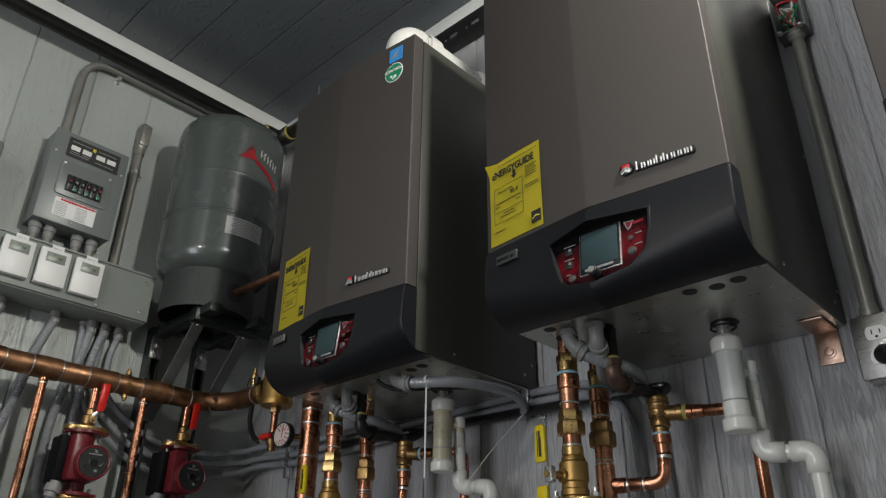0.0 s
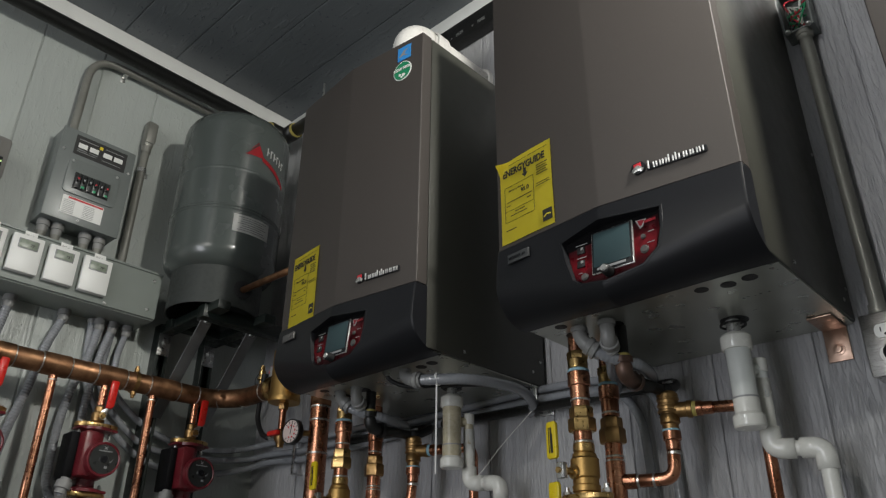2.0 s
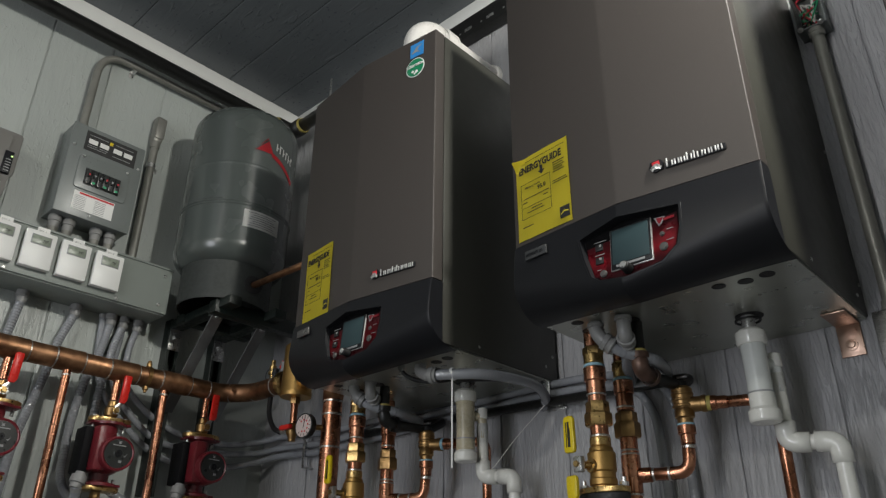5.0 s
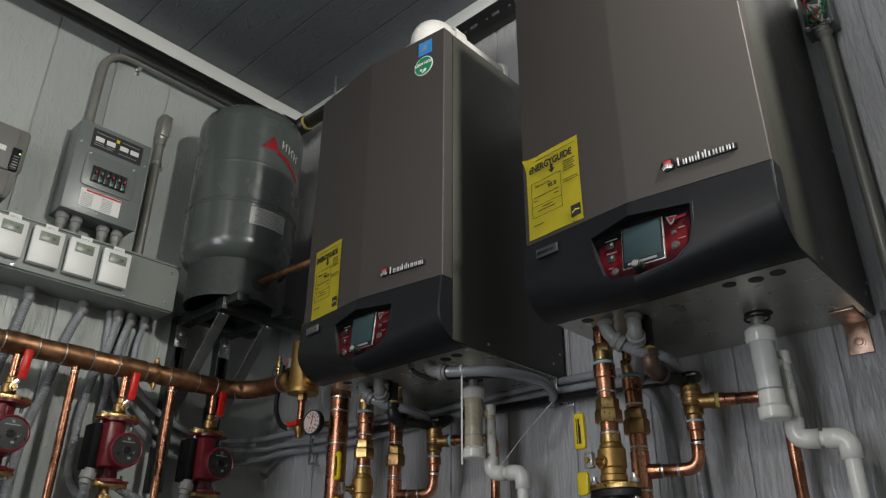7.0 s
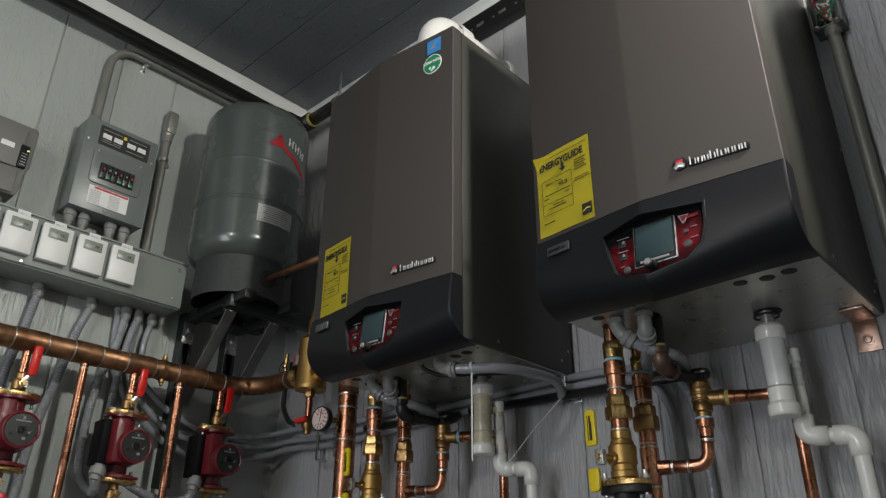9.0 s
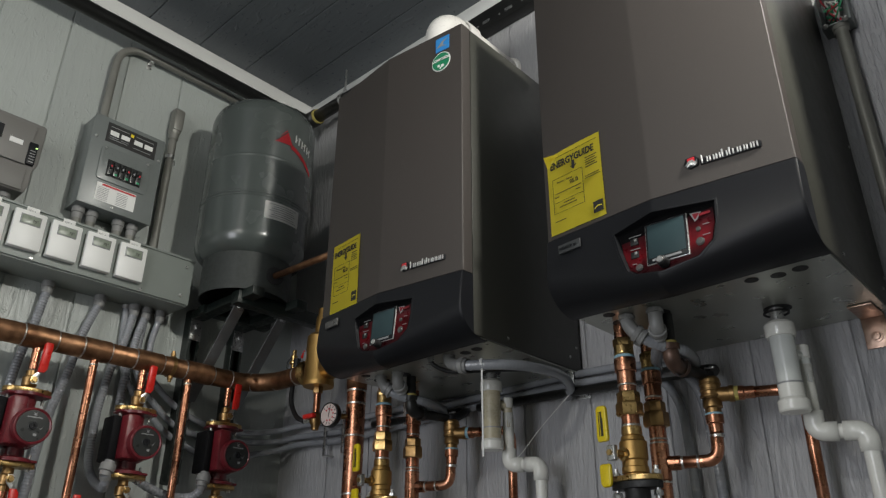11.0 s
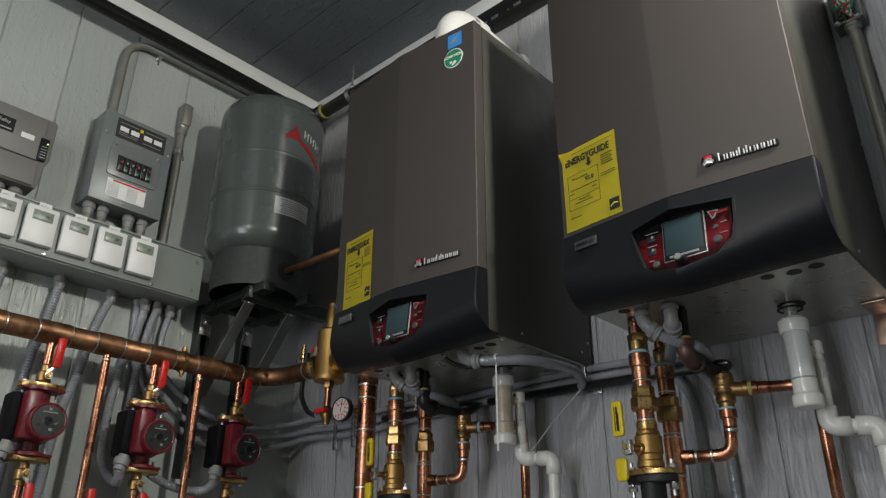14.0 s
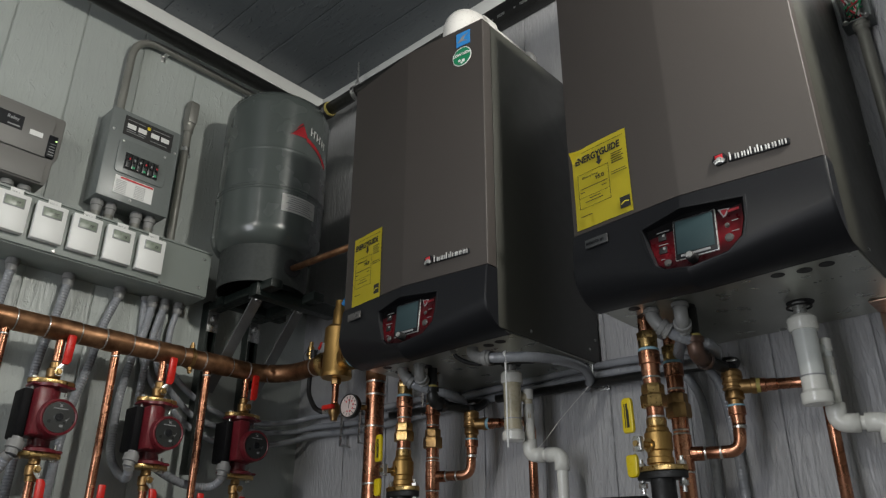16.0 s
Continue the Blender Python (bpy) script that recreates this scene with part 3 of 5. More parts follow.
    part("panel_emblem_fill", moved(prism([(0.302, 0.0925), (0.3145, 0.0908), (0.3095, 0.082), (0.3065, 0.0805)], -0.0022, -0.001), tilt), M_RED, cp, smooth=False)
    part("panel_emblem_bar", moved(box(0.314, 0.334, -0.0017, -0.0004, 0.0845, 0.0895), tilt), M_RED, cp, smooth=False)
    # maker's badge as plain shapes
    ang = math.atan2(door_y(BW) - door_y(BW / 2), BW / 2)
    bx = 0.308
    bmx = Matrix.Translation((bx, door_y(bx) - 0.001, 0.174)) @ Matrix.Rotation(ang, 4, "Z") @ Matrix.Rotation(0.0, 4, "Y")
    back, shapes = bmesh.new(), []
    box(0.028, 0.131, -0.0022, 0.001, 0.0006, 0.0135, 0.002, back)
    prism([(0.0, 0.008), (0.004, 0.020), (0.022, 0.022), (0.027, 0.014), (0.024, 0.002), (0.010, -0.001)], -0.003, 0.001, 0.0005, back)
    x = 0.031
    for k, (wd, ht) in enumerate(((0.013, 0.022), (0.010, 0.014), (0.009, 0.014), (0.011, 0.021), (0.005, 0.020), (0.011, 0.014), (0.010, 0.014), (0.010, 0.014), (0.009, 0.014))):
        lets = bmesh.new()
        top = 0.002 + ht * 0.74
        box(x, x + 0.0026, -0.0048, -0.002, 0.002, top, 0.0006, lets, 1)
        if wd > 0.006:
            box(x + wd * 0.9 - 0.0024, x + wd * 0.9, -0.0048, -0.002, 0.002, min(top, 0.0124), 0.0006, lets, 1)
        x += wd + 0.001
        shapes.append(lets)
    badge = part("badge", moved(back, bmx), M_COVER, b, "dark raised badge with silver shapes")
    for lets in shapes:
        part("badge_shape", moved(lets, bmx), M_BADGE, badge)
    part("badge_shield", moved(prism([(0.007, 0.018), (0.020, 0.019), (0.020, 0.010), (0.013, 0.005), (0.007, 0.010)], -0.005, -0.002, 0.0006), bmx), M_LOGORED, badge)
    part("badge_figure", moved(prism([(0.003, 0.006), (0.010, 0.013), (0.016, 0.014), (0.024, 0.007), (0.021, 0.001), (0.012, 0.004), (0.006, 0.000)], -0.0058, -0.003, 0.0006), bmx), M_SILVER, badge)
    # base holes, knockouts and screws
    for hx, hy, r in ((0.424, -0.348, 0.013), (0.386, -0.343, 0.013), (0.343, -0.351, 0.012), (0.064, -0.359, 0.012), (0.062, -0.300, 0.022), (0.145, -0.305, 0.020), (0.323, -0.176, 0.026)):
        part("knockout", lathe((hx, hy, -0.0032), (0, 0, -1), [(0, r), (0.0006, r), (0.0006, 0)], 20), M_BLACK, b)
    for p in ((BW, -0.31, 0.018), (BW, -0.06, 0.03), (BW, -0.03, 0.06), (BW, -0.03, 0.36)):
        screw(b, p, (1, 0, 0), 0.0038)
    return b


LB = Matrix.Translation((-1.503, WY + 0.0, 1.337))
RB = Matrix.Translation((-0.802, WY + 0.011, 1.337))
left_boiler = build_boiler("bronze-grey wall-hung boiler with black lower cover and blue and green stickers", LB, "wall-hung boilers")
right_boiler = build_boiler("bronze-grey wall-hung boiler with black lower cover and a curling yellow label", RB, "wall-hung boilers")
energy_label(left_boiler, 0.038, 0.137, 0.118, 0.190, False)
energy_label(right_boiler, 0.012, 0.146, 0.135, 0.184, True)
for b, x0, words in ((right_boiler, 0.036, "MEMBER #1"), (left_boiler, 0.040, "")):
    ang = math.atan2(door_y(0.0) - door_y(BW / 2), BW / 2)
    m = Matrix.Translation((x0, door_y(x0) - 0.0145, 0.095)) @ Matrix.Rotation(-ang, 4, "Z")
    tag = part("tag", moved(box(0, 0.052, -0.0006, 0.004, 0, 0.018, 0.0005), m), M_DKTAG if words else M_BUTTON, b, "small grey stick-on tag")
    if words:
        text("tag_words", words, 0.0085, m @ pose(0.0025, -0.0012, 0.006, 90), M_COVER, tag, 0.0003, 0.0001)
# stickers near the top of one boiler
ang = math.atan2(door_y(BW) - door_y(BW / 2), BW / 2)
sm = Matrix.Translation((0.418, door_y(0.418) - 0.001, 0.757)) @ Matrix.Rotation(ang, 4, "Z")
st = part("blue_sticker", moved(box(-0.014, 0.028, -0.0006, 0.001, 0.010, 0.053), sm), M_BLUE, left_boiler, "small blue square sticker", smooth=False)
part("sticker_print", moved(prism([(-0.010, 0.022), (0.006, 0.040), (0.024, 0.044), (0.012, 0.036), (0.008, 0.028), (0.022, 0.020), (0.006, 0.024)], -0.0011, -0.0003), sm), M_TAG, st, smooth=False)
gs = part("green_sticker", moved(lathe((0.003, 0.001, -0.024), (0, -1, 0), [(0, 0), (0, 0.029), (0.0012, 0.029), (0.0012, 0)], 32), sm), M_PAPER, left_boiler, "round green and white sticker", smooth=False)
part("sticker_disc", moved(lathe((0.003, 0.0, -0.024), (0, -1, 0), [(0, 0), (0, 0.0265), (0.0009, 0.0265), (0.0009, 0)], 32), sm), M_GREEN, gs, smooth=False)
text("sticker_words", "LOW NOx", 0.0115, sm @ pose(0.003, -0.0016, -0.0215, 90), M_PAPER, gs, 0.0003, 0.0005, "CENTER")
for dx, dz, r in ((-0.004, -0.036, 0.004), (0.008, -0.039, 0.005), (0.002, -0.044, 0.003)):
    part("sticker_spot", moved(lathe((dx, -0.0008, dz), (0, -1, 0), [(0, 0), (0, r), (0.0008, r), (0.0008, 0)], 12), sm), M_PAPER, gs, smooth=False)

# steel mounting foot under each boiler
for b0, lab in ((-0.802, "coppery folded steel foot bracket bolted to the wall"),):
    br = thing("foot_bracket", lab, "bracket", pose(b0 + 0.424, WY, 1.268), "foot brackets")
    bm = box(0, 0.043, -0.006, -0.002, 0, 0.065, 0.001)
    bm = box(0, 0.043, -0.090, -0.002, 0.0615, 0.0650, 0.001, bm)
    part("plate", bm, M_BRKT, br)
    part("bolt", lathe((0.022, -0.006, 0.022), (0, -1, 0), [(0, 0.011), (0.002, 0.011), (0.0025, 0.007), (0.007, 0.0065), (0.008, 0)], 16), M_BRKT, br)

# plastic vent elbow on the boiler
def vent(x, y, z, label):
    v = thing("vent_elbow", label, "vent pipe", pose(x, y, z), "vent elbows")
    r, R, h = 0.048, 0.062, 0.150
    path = [(0, 0, 0)] + [(0, R - R * math.cos(math.radians(a)), h + R * math.sin(math.radians(a))) for a in range(0, 91, 9)]
    part("riser", tube(path, r, 32), M_VENT, v)
    part("run", tube([(0, R, h + R), (0, WY - y, h + R)], r * 0.93, 32), M_VENT, v)
    part("socket", lathe((0, 0.075, h + R), (0, 1, 0), [(0, r), (0.0, r + 0.005), (0.045, r + 0.005), (0.047, r)], 32), M_VENT, v)
    part("wall_flange", lathe((0, WY - y - 0.001, h + R), (0, -1, 0), [(0, 0), (0, r + 0.008), (0.003, r + 0.008), (0.012, r + 0.004), (0.012, 0)], 32), M_VENT, v)
    part("base_collar", lathe((0, 0, 0), (0, 0, 1), [(0, r + 0.012), (0.012, r + 0.010), (0.014, r)], 32), M_VENT, v)


vent(-1.221, 1.105, 1.337 + BH, "white plastic vent elbow from boiler top to wall")
vent(-0.520, 1.105, 1.337 + BH, "white plastic vent elbow from boiler top to wall")


# ---- expansion tank on its bracket ----
TX, TY = -2.055, 1.065
tank = thing("expansion_tank", "large dark grey enamelled steel expansion tank on a wall bracket", "expansion tank", pose(TX, TY, 0))
TR = 0.181
prof = [(1.800, 0.0), (1.800, TR - 0.066), (1.804, TR - 0.046), (1.812, TR - 0.030), (1.824, TR - 0.016), (1.838, TR - 0.0065), (1.852, TR - 0.0015), (1.864, TR), (1.868, TR),
        (1.986, TR), (1.989, TR), (1.992, TR + 0.0022), (1.996, TR + 0.0022), (1.999, TR), (2.002, TR + 0.0022), (2.006, TR + 0.0022), (2.009, TR), (2.012, TR),
        (2.136, TR), (2.138, TR), (2.141, TR + 0.0010), (2.145, TR + 0.0010), (2.148, TR), (2.150, TR), (2.322, TR), (2.326, TR),
        (2.345, TR - 0.003), (2.362, TR - 0.010), (2.378, TR - 0.024), (2.390, TR - 0.046), (2.400, TR - 0.078), (2.407, 0.062), (2.41, 0.0)]
part("shell", lathe((0, 0, 0), (0, 0, 1), prof, 64), M_TANK, tank)
part("skirt", lathe((0, 0, 0), (0, 0, 1), [(1.81, 0.144), (1.682, 0.144), (1.682, 0.140), (1.81, 0.140)], 48), M_SKIRT, tank)
part("air_valve", rod((0.04, -0.03, 2.40), (0.04, -0.03, 2.435), 0.010, 12, None, 0.007), M_BLACK, tank)


def on_tank(name, pts_fn, w, h, az, z, material, parent, lift=0.001, n=10, label=""):
    """A sheet bent round the tank's shell; az: degrees of its middle."""
    bm = bmesh.new()
    g = {}
    for i in range(n + 1):
        for k in range(2):
            a = math.radians(az) + (i / n - 0.5) * w / TR
            zz = z + pts_fn(i / n, k) * h
            g[i, k] = bm.verts.new(((TR + lift) * math.cos(a), (TR + lift) * math.sin(a), zz))
    for i in range(n):
        bm.faces.new([g[i, 0], g[i + 1, 0], g[i + 1, 1], g[i, 1]])
    bmesh.ops.solidify(bm, geom=bm.faces[:], thickness=-0.0005)
    return part(name, bm, material, parent, label)


tl_ = on_tank("label", lambda t, k: k, 0.13, 0.062, -2, 1.915, M_PAPER, tank, 0.0012, 12, "pale printed data label")
for k in range(7):
    on_tank("print_line", lambda t, q: q, 0.10 - 0.015 * (k % 3), 0.0022, -2, 1.922 + k * 0.0075, M_TAG, tl_, 0.0022, 10)
# maker's mark as plain shapes
tm = on_tank("emblem", lambda t, k: 0.0 if k == 0 else (t / 0.62 if t < 0.62 else (1 - t) / 0.38), 0.066, 0.056, -10.0, 2.205, M_LOGORED, tank, 0.0013, 16, "red mark with pale shapes")
on_tank("emblem_gap", lambda t, k: 0.9 * t + (0.14 if k else 0.0), 0.040, 0.050, -13.0, 2.205, M_TANK, tm, 0.0019, 10)
on_tank("emblem_band", lambda t, k: -1.5 * t - 0.8 * t * t + (0 if k else -0.62), 0.11, 0.026, 16.0, 2.212, M_LOGORED, tm, 0.0015, 14)
for k in range(6):
    on_tank("emblem_stroke", lambda t, q: q, 0.0048, 0.030, 4.0 + k * 4.6, 2.226 - k * 0.004, M_PAPER, tm, 0.0015, 2)
    on_tank("emblem_bar", lambda t, q: q, 0.0095, 0.004, 5.2 + k * 4.6, 2.226 + (0.025 if k % 2 else 0.011) - k * 0.004, M_PAPER, tm, 0.0015, 2)

tkb = thing("tank_bracket", "dark green steel strut bracket with grey diagonal arms", "bracket", pose(0, 0, 0))
for y in (1.012, 1.176):
    st_ = bmesh.new()
    box(WX, WX + 0.004, y - 0.021, y + 0.021, 1.13, 1.69, 0.001, st_, 1)
    box(WX + 0.004, WX + 0.041, y - 0.021, y - 0.018, 1.13, 1.69, 0.001, st_, 1)
    box(WX + 0.004, WX + 0.041, y + 0.018, y + 0.021, 1.13, 1.69, 0.001, st_, 1)
    box(WX + 0.038, WX + 0.041, y - 0.018, y - 0.011, 1.13, 1.69, 0, st_)
    box(WX + 0.038, WX + 0.041, y + 0.011, y + 0.018, 1.13, 1.69, 0, st_)
    part("wall_strut", st_, M_DKSTEEL, tkb)
    arm = box(WX + 0.03, -1.89, y - 0.021, y + 0.021, 1.655, 1.684, 0.002)
    part("shelf_arm", arm, M_DKSTEEL, tkb)
    d = bmesh.new()
    a, b_ = Vector((WX + 0.045, y + 0.012, 1.385)), Vector((-2.005, y + 0.012, 1.655))
    m = look(a, b_)
    box(-0.019, 0.019, -0.0025, 0.0025, -(b_ - a).length, 0, 0.001, d, 1)
    part("diagonal_arm", moved(d, m), M_ARM, tkb, "grey flat steel arm")
    part("arm_foot", box(-2.03, -1.985, y - 0.008, y + 0.032, 1.650, 1.655, 0.001), M_ARM, tkb)
    part("gusset", box(WX + 0.041, WX + 0.046, y - 0.02, y + 0.02, 1.585, 1.665, 0.001), M_STEEL, tkb, "zinc angle plate")
    part("bolt", lathe((WX + 0.046, y, 1.63), (1, 0, 0), [(0, 0.012), (0.002, 0.012), (0.002, 0.0095), (0.010, 0.009), (0.011, 0)], 6), M_STEEL, tkb)
    part("bolt", lathe((-2.005, y + 0.012, 1.650), (0, 0, -1), [(0, 0.011), (0.008, 0.010), (0.008, 0)], 6), M_STEEL, tkb)
part("cross_bar", box(-1.99, -1.95, 0.98, 1.30, 1.640, 1.682, 0.002), M_DKSTEEL, tkb)
part("cross_bar", box(-2.19, -2.15, 0.98, 1.24, 1.656, 1.683, 0.002), M_DKSTEEL, tkb)
tkp = thing("tank_pipe", "thin copper pipe from the expansion tank past the boiler", "pipe", pose(0, 0, 0))
part("pipe", tube([(-1.96, 1.075, 1.742), (-1.50, 1.09, 1.742)], 0.0105, 14), M_OLDCOP, tkp)
part("grommet", lathe((-1.914, 1.0755, 1.742), (1, -0.15, 0), [(0, 0.0), (0, 0.028), (0.008, 0.030), (0.010, 0.022), (0.010, 0.0105)], 20), M_BLACK, tkp, "black opening round the pipe")


# ---- electrical things on the light wall; built facing -y, then turned to face the room ----
def on_left(y, z):
    return pose(WX, y, z, 0, 0, 90)


def fitting(parent, p, axis, r=0.019, h=0.03, material=None):
    part("fitting", lathe(p, axis, [(0, 0), (0, r * 0.9), (0.004, r), (h * 0.5, r), (h * 0.55, r * 0.85), (h, r * 0.8), (h, 0)], 16), material or M_FIT, parent)


eb = thing("breaker_box", "small grey steel breaker box with black label and six breakers", "breaker box", on_left(0.537, 1.904))
part("body", box(0, 0.232, -0.088, 0, 0, 0.314, 0.003), M_PANEL, eb)
part("cover", box(-0.002, 0.234, -0.096, -0.088, -0.002, 0.316, 0.003), M_PANEL, eb)
lb = part("label", box(0.040, 0.206, -0.0972, -0.095, 0.230, 0.300), M_INK, eb, "black printed label with white strips", smooth=False)
for k, x in enumerate((0.051, 0.087, 0.131, 0.166)):
    part("strip", box(x, x + 0.028, -0.0985, -0.097, 0.257, 0.273), M_PAPER, lb, smooth=False)
for x, z, w in ((0.05, 0.286, 0.06), (0.135, 0.286, 0.06), (0.05, 0.249, 0.03), (0.088, 0.249, 0.026), (0.05, 0.242, 0.06), (0.13, 0.242, 0.06)):
    part("print_bar", box(x, x + w, -0.0982, -0.097, z, z + 0.0018), M_TAG, lb, smooth=False)
part("emblem", box(0.116, 0.126, -0.0985, -0.097, 0.278, 0.289), M_YGRIP, lb, smooth=False)
rim = []
for cx, cz, a0 in ((0.186, 0.198, 0), (0.049, 0.198, 90), (0.049, 0.106, 180), (0.186, 0.106, 270)):
    rim += [(cx + 0.014 * math.cos(math.radians(a0 + k * 18)), cz + 0.014 * math.sin(math.radians(a0 + k * 18))) for k in range(6)]
fr = prism(rim, -0.1005, -0.095, 0.0022)
part("raised_frame", fr, M_PANEL, eb)
part("breaker_opening", box(0.062, 0.174, -0.1018, -0.1, 0.110, 0.168, 0.001), M_BLACK, eb)
for k in range(6):
    x = 0.0645 + k * 0.0182
    br = part("breaker", box(x, x + 0.0155, -0.108, -0.1015, 0.113, 0.164, 0.001), M_DIAL, eb)
    part("toggle", box(x + 0.004, x + 0.0115, -0.115, -0.108, 0.134, 0.150, 0.001), M_BLACK, br)
    part("toggle_mark", box(x + 0.005, x + 0.0105, -0.1156, -0.1149, 0.139, 0.145), M_LOGORED if k in (0, 3, 5) else M_TAG, br, smooth=False)
    part("rating_mark", box(x + 0.003, x + 0.0125, -0.1086, -0.1079, 0.116, 0.123), M_WIRE_G if k % 2 else M_DIAL, br, smooth=False)
sk = part("warning_sticker", box(0.046, 0.172, -0.0972, -0.095, 0.022, 0.083), M_PAPER, eb, "white warning sticker with a red heading", smooth=False)
part("heading_bar", box(0.062, 0.170, -0.0982, -0.097, 0.075, 0.081), M_LOGORED, sk, smooth=False)
for r_ in range(8):
    for x0 in (0.051, 0.112):
        part("print_bar", box(x0, x0 + 0.052 - 0.009 * ((r_ * 3 + int(x0 * 100)) % 3), -0.0980, -0.097, 0.026 + r_ * 0.0058, 0.0275 + r_ * 0.0058), M_TAG, sk, smooth=False)
for p in ((0.105, -0.096, 0.012), (0.012, -0.096, 0.235), (0.221, -0.096, 0.235), (0.047, -0.101, 0.203), (0.188, -0.101, 0.203)):
    screw(eb, p, r=0.0045)
for x in (0.026, 0.067, 0.152, 0.196):
    fitting(eb, (x, -0.05, 0), (0, 0, -1), 0.019, 0.04)
    part("nipple", rod((x, -0.05, -0.035), (x, -0.05, -0.094), 0.0145), M_EMT, eb)

jb = thing("junction_trough", "long grey steel wiring trough carrying five white thermostats", "wiring trough", on_left(0.0, 1.655))
part("body", box(0.12, 0.920, -0.132, 0, 0, 0.150, 0.002), M_BOX, jb)
part("cover", box(0.119, 0.921, -0.140, -0.132, 0.004, 0.156, 0.002), M_BOX, jb)
part("lip", box(0.119, 0.923, -0.145, -0.10, 0.150, 0.1575, 0.002), M_BOX, jb)
for p in ((0.759, -0.14, 0.012), (0.442, -0.14, 0.010), (0.897, -0.14, 0.128), (0.890, -0.14, 0.030)):
    screw(jb, p, r=0.0055, h=0.003)
for x in (0.382, 0.538, 0.692, 0.802, 0.841, 0.888):
    fitting(jb, (x, -0.028, 0), (0, 0, -1), 0.0185, 0.034)

for k in range(5):
    th = thing("thermostat", "white wall thermostat with a small grey display", "thermostat", on_left(0.270 + k * 0.0995, 1.680) @ Matrix.Translation((0, -0.140, 0)), "row of thermostats")
    part("base", box(0.001, 0.083, -0.006, 0, 0.001, 0.109, 0.002), M_TRIM, th)
    part("body", box(0, 0.084, -0.022, -0.006, 0, 0.111, 0.004), M_WHITE, th)
    part("display_frame", box(0.016, 0.070, -0.0232, -0.0215, 0.068, 0.098, 0.001), M_TAG, th)
    ds = part("display", box(0.019, 0.067, -0.0245, -0.0228, 0.071, 0.095, 0.0005), mat("lcd_grey", (0.22, 0.25, 0.20), 0.3, 0, 0.04, 5, 0, 90) if k == 0 else bpy.data.materials["lcd_grey"], th)
    text("reading", "78°", 0.011, front(0.047, -0.0250, 0.078), M_INK, ds, 0.0002)
    tg = thing("name_tag", "small white paper tag above a thermostat", "tag", on_left(0.300 + k * 0.0995, 1.790) @ Matrix.Translation((0, -0.1462, -0.002)), "thermostat name tags")
    part("paper", box(0, 0.034, -0.0012, 0, 0.001, 0.021), M_PAPER, tg, smooth=False)
    text("tag_words", "SET %d" % (k + 1), 0.0088, front(0.004, -0.0018, 0.006), M_TAG, tg, 0.0002)

rl = thing("relay_box", "grey-brown plastic switching relay box with a status window", "relay box", on_left(0.094, 1.868))
part("body", prism([(0, 0), (0.300, 0), (0.308, 0.03), (0.308, 0.075), (0.319, 0.10), (0.319, 0.225), (0.312, 0.232), (0, 0.232)], -0.092, 0, 0.006), M_RELAY, rl)
part("lid", prism([(0.004, 0.085), (0.282, 0.085), (0.288, 0.10), (0.288, 0.215), (0.004, 0.215)], -0.100, -0.090, 0.003), M_RELAY, rl)
part("skirt_ridge", box(0.004, 0.290, -0.098, -0.09, 0.004, 0.079, 0.004), M_RELAY, rl)
wn = part("status_window", box(0.279, 0.304, -0.104, -0.09, 0.088, 0.160, 0.002), M_COVER, rl)
part("status_light", box(0.297, 0.302, -0.1052, -0.1035, 0.142, 0.146), M_FLAME, wn, smooth=False)
for k in range(5):
    part("status_mark", box(0.285, 0.300, -0.1048, -0.1038, 0.095 + k * 0.009, 0.097 + k * 0.009), M_TAG, wn, smooth=False)
part("name_strip", box(0.226, 0.262, -0.1012, -0.099, 0.140, 0.156), M_PAPER, rl, smooth=False)
nl = part("name_plate", box(0.11, 0.205, -0.1012, -0.099, 0.140, 0.185), M_COVER, rl, "dark name plate", smooth=False)
text("plate_words", "Relay", 0.015, front(0.160, -0.1016, 0.166), M_TAG, nl, 0.0002, 0.0003)
part("print_bar", box(0.165, 0.198, -0.1017, -0.101, 0.147, 0.151), M_TAG, nl, smooth=False)
for x in (0.215, 0.262):
    fitting(rl, (x, -0.05, 0), (0, 0, -1), 0.019, 0.032)
    part("nipple", rod((x, -0.05, -0.03), (x, -0.05, -0.057), 0.0145), M_EMT, rl)

ec = thing("steel_conduit", "painted steel conduit bending along the wall under the ceiling", "conduit", pose(0, 0, 0))
EX = WX + 0.026
part("conduit", tube(filleted([(WX + 0.045, 0.578, 2.215), (EX, 0.580, 2.26), (EX, 0.582, 2.572), (EX, 1.40, 2.572)], 0.10, 10), 0.0130, 16), M_EMT, ec)
part("connector", lathe((WX + 0.045, 0.578, 2.218), (-0.3, 0, 1), [(0, 0.02), (0.012, 0.02), (0.014, 0.0175), (0.03, 0.0175)], 16), M_EMT, ec)
for y in (0.70, 1.05):
    part("strap", box(WX, EX + 0.003, y - 0.008, y + 0.008, 2.554, 2.557, 0.001), M_STEEL, ec)
    part("strap_tab", box(WX, WX + 0.003, y - 0.008, y + 0.008, 2.535, 2.557, 0.001), M_STEEL, ec)

